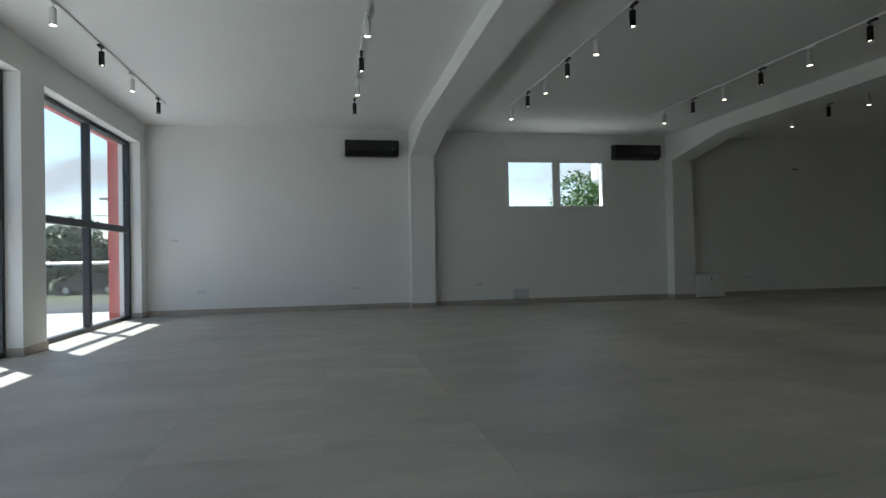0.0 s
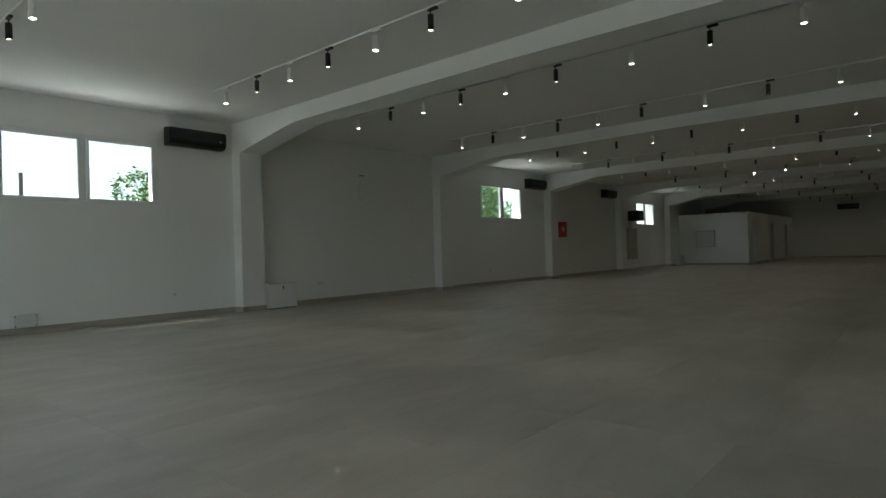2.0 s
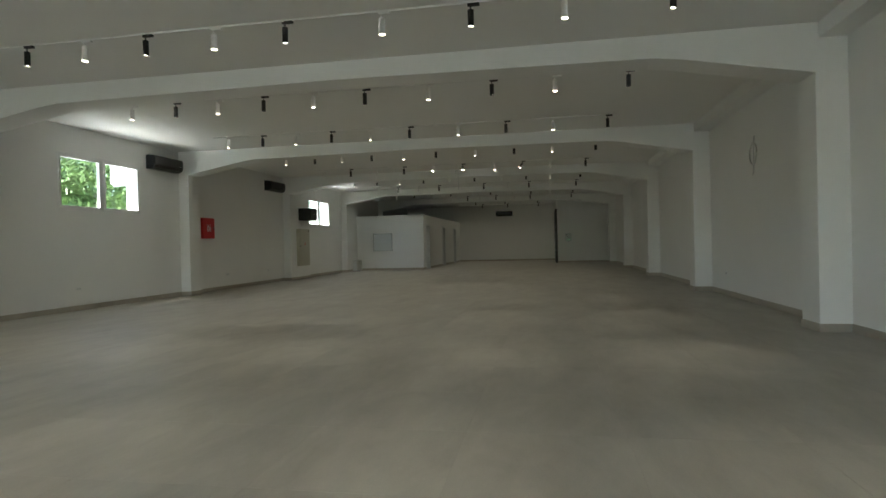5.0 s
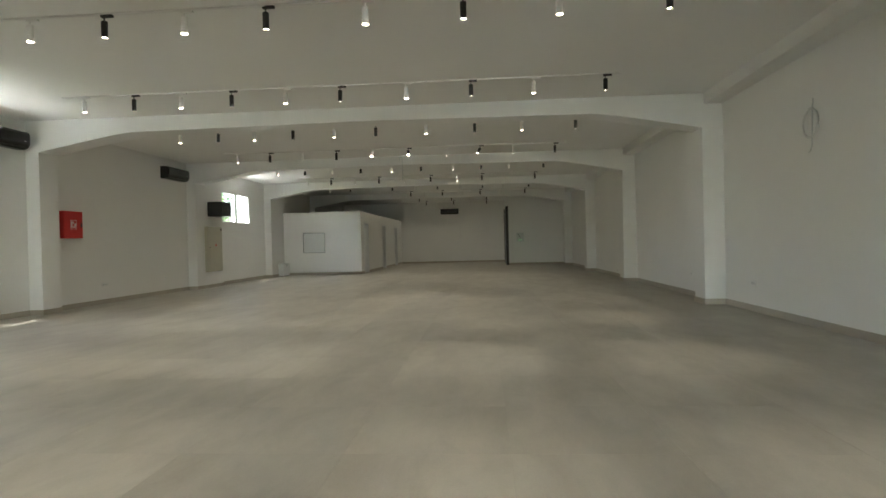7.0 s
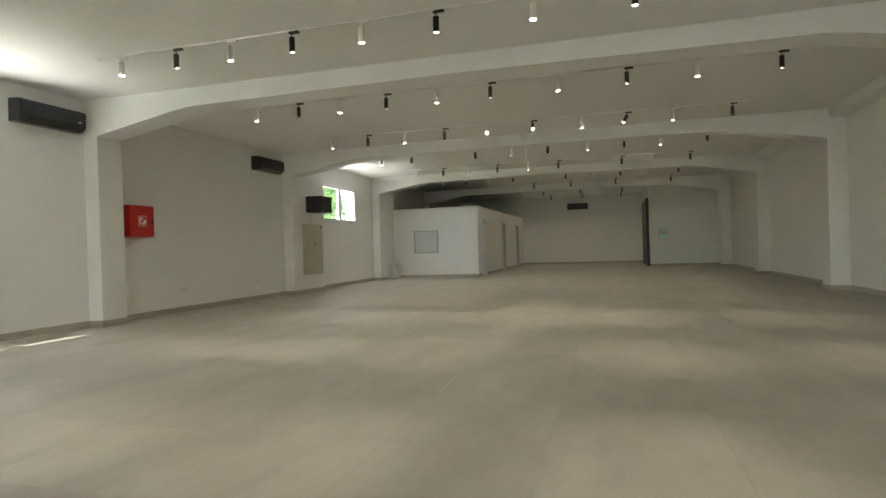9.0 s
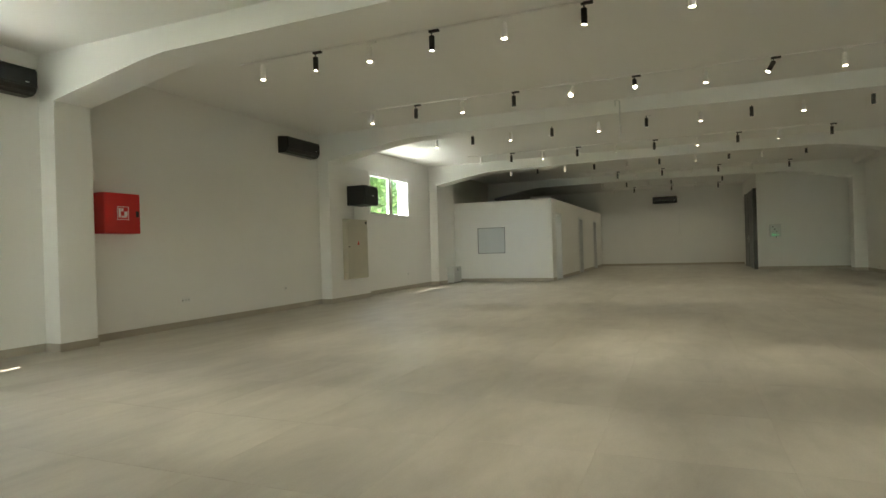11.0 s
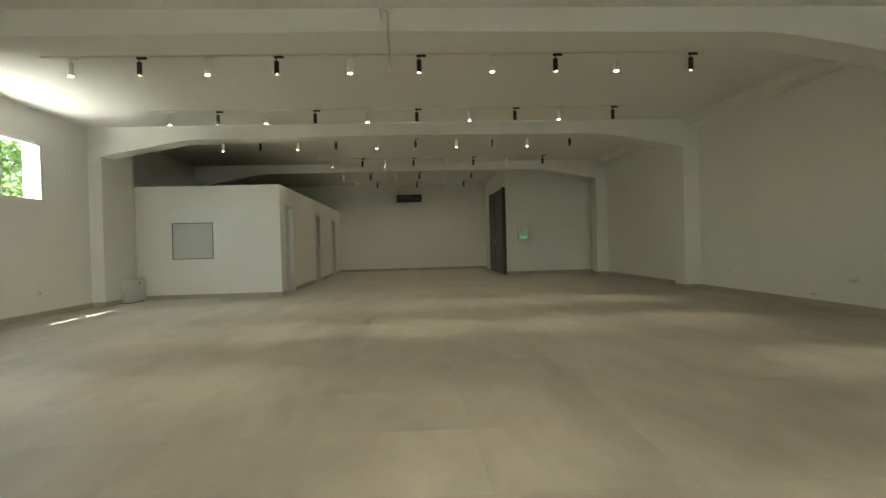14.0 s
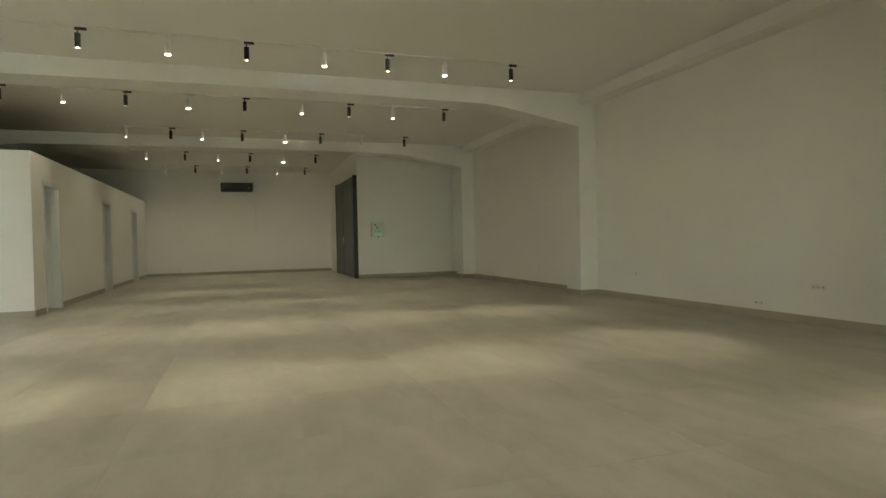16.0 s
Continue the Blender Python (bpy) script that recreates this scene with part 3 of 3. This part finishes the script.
# grey junction box at the foot of the north wall
jb = thing("junction_box", (2.36, NORTH, 0.1), "light grey plastic junction box low on the wall", "junction box")
part("body", box(-0.15, 0.15, -0.1, 0, 0.0, 0.19, bevel=0.008), LIGHTSTEEL, jb)
part("lid", box(-0.145, 0.145, -0.112, -0.098, 0.005, 0.185, bevel=0.005), LIGHTSTEEL, jb)
for sx in (-0.125, 0.125):
    for sz in (0.025, 0.165):
        part("screw", tube(bmesh.new(), (sx, -0.116, sz), (sx, -0.108, sz), 0.009, sides=10), INK, jb)


def floor_cabinet(x, y):
    c = thing("access_cabinet", (x, y, 0), "low white steel access cabinet with a round lock", "cabinet", "low access cabinets")
    part("body", box(0, 0.66, -0.20, 0, 0.015, 0.49, bevel=0.004), LIGHTSTEEL, c)
    door = part("door", box(0.02, 0.64, -0.214, -0.198, 0.03, 0.475, bevel=0.003), WHITEMETAL, c)
    bm = tube(bmesh.new(), (0.33, -0.225, 0.42), (0.33, -0.21, 0.42), 0.016, sides=14)
    cuboid(bm, 0.322, 0.338, -0.226, -0.212, 0.375, 0.40, bevel=0.002)
    part("lock", bm, INK, door)
    part("plinth", box(0.02, 0.64, -0.19, -0.01, 0, 0.016), INK, c)
    return c


floor_cabinet(P + CW + 0.02, COLN + 0.14)
c2 = floor_cabinet(OX - 0.72, COLN - 0.004)

# fire hydrant cabinet
hy = thing("hydrant_cabinet", (17.75, NORTH, 1.40), "red steel fire hydrant cabinet on the wall", "hydrant cabinet")
part("body", box(0, 0.53, -0.19, 0, 0, 0.53, bevel=0.004), REDPAINT, hy)
hd = part("door", box(0.006, 0.524, -0.204, -0.188, 0.006, 0.524, bevel=0.004), REDPAINT, hy)
bm = bmesh.new()
for q in ((0.18, 0.35, 0.18, 0.187), (0.18, 0.35, 0.347, 0.354), (0.18, 0.187, 0.187, 0.347), (0.343, 0.35, 0.187, 0.347), (0.2, 0.23, 0.21, 0.33),
          (0.24, 0.27, 0.29, 0.33), (0.24, 0.32, 0.21, 0.235), (0.285, 0.33, 0.235, 0.29)):
    cuboid(bm, q[0], q[1], -0.2065, -0.2035, q[2], q[3])
part("hose_sign", bm, WHITEINK, hd, "white hose pictogram")
bm = box(0.46, 0.505, -0.209, -0.203, 0.22, 0.30, bevel=0.002)
part("latch", bm, INK, hd)

# electric switchboard on the wide pier
sb = thing("switchboard", (23.26, COLN, 0.47), "cream steel electric switchboard with a warning triangle", "switchboard")
part("body", box(0, 0.86, -0.10, 0, 0, 1.30, bevel=0.005), CREAMSTEEL, sb)
dr = part("door", box(0.008, 0.852, -0.118, -0.099, 0.01, 1.29, bevel=0.005), CREAMSTEEL, sb)
tri = [(0.40, 0.74), (0.50, 0.74), (0.45, 0.83)]
part("warning_sign", prism(bmesh.new(), tri, 'y', -0.121, -0.117), REDINK, dr, "small red warning triangle")
part("bolt_mark", prism(bmesh.new(), [(0.443, 0.75), (0.457, 0.75), (0.45, 0.80)], 'y', -0.1225, -0.1205), INK, dr)
part("name_plate", box(0.76, 0.83, -0.121, -0.117, 1.2, 1.26), INK, dr)
for z in (0.2, 1.05):
    part("hinge", tube(bmesh.new(), (0.862, -0.108, z - 0.04), (0.862, -0.108, z + 0.04), 0.01, sides=10), STEEL, sb)
part("lock", tube(bmesh.new(), (0.06, -0.13, 0.7), (0.06, -0.116, 0.7), 0.014, sides=12), INK, dr)

# black network cabinet above it
nc = thing("network_cabinet", (23.48, COLN, 2.07), "black wall-mounted network cabinet with glass door", "network cabinet")
part("body", box(0, 0.58, -0.44, 0, 0, 0.42, bevel=0.004), BLACKMATT, nc)
dr = part("door", box(0.012, 0.568, -0.455, -0.438, 0.012, 0.408, bevel=0.003), BLACKPLASTIC, nc)
part("lock", box(0.30, 0.37, -0.46, -0.453, 0.2, 0.212, bevel=0.002), WHITEINK, dr)
bm = bmesh.new()
for k in range(6):
    cuboid(bm, -0.003, 0.002, -0.36 + k * 0.05, -0.34 + k * 0.05, 0.08, 0.34)
part("vent_slot", bm, INK, nc)
wire("cable", [(23.71, COLN - 0.015, 2.07), (23.71, COLN - 0.02, 2.0), (23.72, COLN - 0.012, 1.9), (23.71, COLN - 0.01, 1.78)], 0.008, CABLE)
tagged(bpy.data.objects["cable"], "white cable between network cabinet and switchboard", "cable")

# control panel with green lights on the corner volume
cp = thing("control_panel", (STUBX, -0.66, 1.14), "grey steel control panel with knobs and green lights", "control panel", turn=-90)
part("body", box(-0.17, 0.17, -0.13, 0, 0, 0.42, bevel=0.006), LIGHTSTEEL, cp)
fd = part("door", box(-0.165, 0.165, -0.142, -0.128, 0.005, 0.415, bevel=0.004), LIGHTSTEEL, cp)
for x, z, r in ((-0.08, 0.33, 0.022), (-0.03, 0.25, 0.022), (0.03, 0.17, 0.012), (-0.08, 0.17, 0.01)):
    part("knob", tube(bmesh.new(), (x, -0.165, z), (x, -0.14, z), r, sides=14), INK, fd)
for x in (-0.07, 0.0, 0.07):
    part("green_lamp", box(x - 0.014, x + 0.014, -0.146, -0.14, 0.06, 0.082, bevel=0.004), GREENGLOW, fd)
part("gland", tube(bmesh.new(), (0.02, -0.07, -0.04), (0.02, -0.07, 0.01), 0.014, sides=12), INK, cp)


# ---- cable coils and pipe tails waiting for more air conditioners ----
def coil(name, at, turn, r, label):
    c = thing(name, at, label, "cable coil", turn=turn)
    rnd = random.Random(7)
    pts = []
    for k in range(120):
        a = k / 120 * 2 * math.pi * 3.3
        rr = r * (1 + 0.05 * math.sin(a * 0.7) + 0.03 * rnd.uniform(-1, 1))
        pts.append((0.95 * rr * math.cos(a), -0.02 - 0.018 * (k / 120), rr * math.sin(a)))
    wire("loop", pts, 0.008, CABLE, c)
    wire("tail", [(0.05, -0.02, r + 0.12), (0.045, -0.03, r), (0.05, -0.035, 0), (0.03, -0.03, -r - 0.1), (-0.01, -0.03, -r - 0.16), (-0.05, -0.025, -r - 0.17)], 0.008, LIGHTSTEEL, c)
    wire("tail", [(0.09, -0.02, -r * 0.5), (0.16, -0.03, 0.0), (0.18, -0.03, -0.08)], 0.007, CABLE, c)
    return c


coil("cable_coil", (14.45, SOUTH, 2.46), 180, 0.17, "coil of white pipe and cable hanging on the wall")
c = thing("cable_coil", (8.92, NORTH, 2.45), "loop of white cable hanging from the wall", "cable coil")
wire("loop", [(-0.02 - 0.09 * math.sin(k / 30 * math.pi), -0.015, 0.22 - 0.42 * k / 30) for k in range(31)], 0.007, CABLE, c)
for e in (-0.04, 0.04):
    part("pipe_end", tube(bmesh.new(), (e, 0, 0.36), (e, -0.03, 0.36), 0.016, sides=12), INK, c)
c = thing("cable_coil", (EAST, 2.47, 1.5), "white cable hanging down the end wall", "cable coil", turn=-90)
wire("loop", [(0.01 * math.sin(k), -0.012, 0.85 - 0.05 * k) for k in range(15)] + [(-0.05 * math.sin(a * 0.6), -0.015, 0.06 - 0.1 * (1 - math.cos(a * 0.6)) - 0.0) for a in range(11)], 0.007, CABLE, c)
# round blank junction covers high on the north wall
for x, y, z in ((5.35, NORTH, 2.82), (10.9, NORTH, 2.75), (-0.08, NORTH, 2.92), (27.9, NORTH, 2.6)):
    s = thing("wall_sensor", (x, y, z), "small round white junction cover on the wall", "sensor")
    part("disc", tube(bmesh.new(), (0, -0.012, 0), (0, 0, 0), 0.04, sides=20), PVC, s)

# conduit tail hanging from a beam
c = thing("hanging_conduit", (LINES[4] - 0.03, 3.2, CEIL), "grey flexible conduit hanging from the ceiling", "conduit")
wire("hose", [(0, 0.08, -0.02), (0, 0.075, -0.14), (0, 0.05, -0.02), (0, 0.0, -0.05), (0, 0.005, -0.3), (0, -0.005, -0.5), (0, 0.0, -0.66)], 0.012, LIGHTSTEEL, c)

# ---- outdoors ----
ground = solid("ground", box(-400, 400, -400, 400, -1.6, -1.2), GRASSGROUND, "dry grass ground around the building", "ground", "structure")
solid("road", box(-200, 4, 24, 31, -1.21, -1.17), ASPHALT, "asphalt road in front of the building", "road", "structure")
solid("pavement", box(-15, -5.0, -60, 24, -1.21, -1.06), CONCRETE, "concrete forecourt", "pavement", "structure")
solid("terrace", box(-9.1, WEST - 0.36, -12, 10.8, -1.1, -0.03), TERRACE, "pale tiled terrace along the facade", "terrace", "structure")
solid("facade_pier", box(-5.30, WEST - 0.36, 8.96, 9.62, -0.03, 4.4, bevel=0.01), CORAL, "coral-red rendered facade pier", "wall", "structure")
solid("facade_pier", box(-5.25, WEST - 0.36, 4.87, 5.43, -0.03, 4.4, bevel=0.01), CORAL, "coral-red rendered facade pier", "wall", "structure")
solid("facade_band", box(-5.2, WEST - 0.36, -4, 8.96, GTOP - 0.03, 4.4, bevel=0.01), CORAL, "coral-red rendered facade band", "wall", "structure")

# unseen eave, added to limit the sun through the high windows
solid("added_sun_eave", box(WEST - 0.5, EAST + 0.5, NORTH + T, NORTH + T + 0.08, CEIL + 0.05, CEIL + 0.3, bevel=0.01), CONCRETE, "unseen concrete eave added along the north side against the sun", "roof", "structure")
# added reflector: throws sunlight up through the north windows
solid("pavement", box(-4.9, EAST + 4, NORTH + T, 15.0, -1.21, -1.08), BOUNCE_YARD, "pale yard added along the building to bounce sunlight indoors", "pavement", "structure")

def balustrade(at, turn, length, step):
    rail = thing("balustrade", at, "steel and glass terrace balustrade", "balustrade", "terrace balustrades", turn=turn)
    n = int(length / step)
    for k in range(n + 1):
        y = 0.08 + k * step
        p = part("post", tube(bmesh.new(), (0, y, 0), (0, y, 1.0), 0.024), STEEL, rail)
        for z in (0.2, 0.78):
            part("clamp", box(0.0, 0.05, y - 0.03, y + 0.03, z, z + 0.08, bevel=0.005), STEEL, p)
        if k < n:
            g = part("pane", box(0.03, 0.04, y + 0.03, y + step - 0.03, 0.1, 0.94), GLASS, rail)
            g.visible_shadow = False
    part("handrail", tube(bmesh.new(), (0, 0, 1.02), (0, length, 1.02), 0.03), STEEL, rail)
    return rail


balustrade((-5.45, 10.6, -0.03), 90, 3.4, 1.6)
balustrade((-8.95, -11.0, -0.03), 0, 21.5, 1.75)


def leaves(rnd, count, crown, size):
    """Many small bent leaf clumps inside a lumpy crown made of several lobes."""
    vs, fs = [], []
    lobes = [(Vector(c), r) for c, r in crown]
    for k in range(count):
        c, r = rnd.choice(lobes)
        d = Vector((rnd.gauss(0, 1), rnd.gauss(0, 1), rnd.gauss(0, 1))).normalized()
        p = c + d * r * (rnd.uniform(0.45, 1.0) ** 0.5) * rnd.uniform(0.8, 1.12)
        a = Vector((rnd.uniform(-1, 1), rnd.uniform(-1, 1), rnd.uniform(-0.6, 0.6))).normalized()
        b = a.cross(Vector((rnd.uniform(-1, 1), rnd.uniform(-1, 1), 1))).normalized()
        s = size * rnd.uniform(0.6, 1.4)
        i = len(vs)
        up = a.cross(b) * s * 0.25
        vs += [p - a * s, p + b * s * 0.5 + up, p + a * s, p - b * s * 0.5 + up]
        fs += [(i, i + 1, i + 2), (i, i + 2, i + 3)]
    me = bpy.data.meshes.new("crown")
    me.from_pydata([tuple(v) for v in vs], [], fs)
    return me


def tree(at, height, spread, seed, count, size, mat, label):
    rnd = random.Random(seed)
    t = thing("tree", at, label, "tree", "trees outside")
    bm = tube(bmesh.new(), (0, 0, 0), (0.1, 0.05, height * 0.45), 0.16, 0.1, sides=10)
    crown = []
    for k in range(9):
        a = k * 2.4 + rnd.uniform(-0.4, 0.4)
        q = Vector((math.cos(a) * spread * rnd.uniform(0.25, 0.7), math.sin(a) * spread * rnd.uniform(0.25, 0.7), height * rnd.uniform(0.38, 0.86)))
        tube(bm, (0.07, 0.03, height * 0.3), q, 0.07, 0.02, sides=7)
        crown.append((tuple(q), spread * rnd.uniform(0.33, 0.55)))
    part("trunk", bm, BARK, t)
    me = leaves(rnd, count, crown, size)
    me.materials.append(mat)
    ob = new("crown", me)
    ob.parent = t
    return t


GREEN = "broad-leaved tree with light green leaves"
for x, y, h, sp, seed, n in ((14.6, 30.0, 7.4, 4.0, 3, 10000), (21.8, 17.5, 7.6, 3.0, 4, 7000), (26.0, 19.5, 7.2, 3.0, 5, 6500), (36.5, 17.0, 7.6, 3.0, 6, 7000),
                             (41.5, 19.0, 7.4, 3.0, 8, 6500), (33.0, 30.0, 9.0, 4.2, 9, 6000)):
    tree((x, y, -1.2), h, sp, seed, n, 0.14, LEAF, GREEN)
rnd = random.Random(21)
for k in range(14):
    tree((-42 + k * 2.9 + rnd.uniform(-0.8, 0.8), 46 + rnd.uniform(-2, 4), -1.2), rnd.uniform(3.9, 5.0), 3.0, 30 + k, 2600, 0.24, DARKLEAF, "dense roadside tree in full leaf")


def outdoor_unit(x, y, z):
    u = thing("outdoor_unit", (x, y, z), "white outdoor air-conditioner unit on the outside wall", "air conditioner")
    part("casing", box(0, 0.8, 0, 0.3, 0, 0.56, bevel=0.015), WHITEMETAL, u)
    bm = tube(bmesh.new(), (-0.006, 0.15, 0.28), (0.0, 0.15, 0.28), 0.1, sides=20)
    part("service_cover", bm, LIGHTSTEEL, u)
    for e in (0.1, 0.7):
        part("bracket", box(e - 0.02, e + 0.02, -0.12, 0.3, -0.04, 0.0), STEEL, u)
    return u


for k in range(2):
    outdoor_unit(WIN_R + 0.02 + k * 2 * P, NORTH + T + 0.12, 2.62)


def street_lamp(at):
    s = thing("street_lamp", at, "grey concrete street lamp with a curved arm", "street lamp", turn=-90)
    part("pole", tube(bmesh.new(), (0, 0, 0), (0, 0, 5.6), 0.13, 0.09), CONCRETE, s)
    arm = [(0, 0, 5.3), (0.1, -0.3, 5.75), (0.2, -0.8, 5.95), (0.25, -1.3, 5.9)]
    wire("arm", arm, 0.035, STEEL, s)
    bm = bmesh.new()
    bmesh.ops.create_uvsphere(bm, u_segments=16, v_segments=8, radius=0.2)
    for v in bm.verts:
        v.co = Vector((v.co.x * 0.9 + 0.25, v.co.y * 2.0 - 1.65, v.co.z * (0.7 if v.co.z > 0 else 0.45) + 5.85))
    part("lamp_head", bm, LIGHTSTEEL, s, smooth=True)
    return s


street_lamp((-12.6, 35.0, -1.2))
line = thing("utility_line", (-12.0, 35.6, -1.2), "wooden poles with black overhead cables along the road", "utility line", turn=90)
for e in (-21.0, 39.0):
    part("pole", tube(bmesh.new(), (0, e, 0), (0, e, 7.0), 0.14, 0.1), BARK, line)
for z, sag in ((5.4, 0.5), (4.5, 0.35), (3.6, 0.3), (2.1, 0.25)):
    wire("overhead_cable", [(0, -21.0 + u * 60.0, z + sag * ((u - 0.5) ** 2) * 4 - sag) for u in [i / 24 for i in range(25)]], 0.018, INK, line)


def house(at, w, d, h):
    s = thing("house", at, "pale low house across the road with clay roof", "house")
    part("wall", box(0, w, 0, d, 0, h), CONCRETE, s)
    part("roof", prism(bmesh.new(), [(-0.4, h), (w + 0.4, h), (w / 2, h + 2.0)], 'y', -0.4, d + 0.4), ROOFTILE, s)
    for k in range(3):
        yy = 1.0 + k * (d - 2.5) / 2
        part("window", box(w, w + 0.03, yy, yy + 1.1, 1.0, 2.3), ANTHRACITE, s)
    return s


house((-19, 66, -1.2), 9, 10, 6.0)


def car(at, turn):
    c = thing("car", at, "dark parked car beside the road", "car", "parked cars", turn=turn)
    prof = [(-2.1, 0.3), (-2.15, 0.75), (-1.95, 0.9), (-1.2, 0.95), (-0.6, 1.4), (0.9, 1.42), (1.5, 1.0), (2.0, 0.9), (2.15, 0.6), (2.1, 0.3)]
    bm = prism(bmesh.new(), prof, 'y', -0.85, 0.85)
    bmesh.ops.bevel(bm, geom=bm.edges[:], offset=0.06, segments=2, affect='EDGES')
    part("body", bm, CARPAINT, c)
    for s in (-1, 1):
        part("side_window", prism(bmesh.new(), [(-1.0, 0.98), (-0.5, 1.34), (0.85, 1.36), (1.3, 1.0)], 'y', s * 0.852 - 0.01, s * 0.852 + 0.01), BLACKPLASTIC, c)
        for x in (-1.3, 1.3):
            w = part("wheel", tube(bmesh.new(), (x, s * 0.7, 0.32), (x, s * 0.9, 0.32), 0.32, sides=20), RUBBER, c)
            part("rim", tube(bmesh.new(), (x, s * 0.895, 0.32), (x, s * 0.91, 0.32), 0.2, sides=14), STEEL, w)
    return c


base_car = car((-17.5, 41.5, -1.2), 0)
for x in (-23.4, -11.9):
    copy_thing(base_car, pose(x, 41.7, -1.2, 0, 0, 2))

# ---- floor tiles ----
TL, GAP = 0.90, 0.0016
X0, Y0 = 0.29, 0.0
tile_mesh = mesh_of("floor_tile", box(0, TL - GAP, 0, TL - GAP, -0.011, 0.0), TILE)
rest_verts, rest_faces = [], []
for r in range(-4, 12):
    for k in range(-7, 47):
        x, y = X0 + k * TL, Y0 + r * TL
        x0, x1 = max(x, WEST - 0.2), min(x + TL, EAST)
        y0, y1 = max(y, SOUTH), min(y + TL, NORTH)
        if x1 - x0 < 0.03 or y1 - y0 < 0.03:
            continue
        if -2.5 < x < 25.0 and -1.9 < y < 5.5:
            ob = new("floor_tile", tile_mesh)
            ob.parent = FLOOR
            ob.location = (x, y, 0)
            continue
        i = len(rest_verts)
        for z in (-0.011, 0.0):
            rest_verts += [(x0, y0, z), (x1 - GAP, y0, z), (x1 - GAP, y1 - GAP, z), (x0, y1 - GAP, z)]
        rest_faces += [(i + 4, i + 5, i + 6, i + 7)] + [(i + e, i + (e + 1) % 4, i + 4 + (e + 1) % 4, i + 4 + e) for e in range(4)]
me = bpy.data.meshes.new("floor_tiles")
me.from_pydata(rest_verts, [], rest_faces)
me.materials.append(TILE_REST)
far_tiles = tagged(new("floor_tiles", me), kind="stuff")
far_tiles.parent = FLOOR
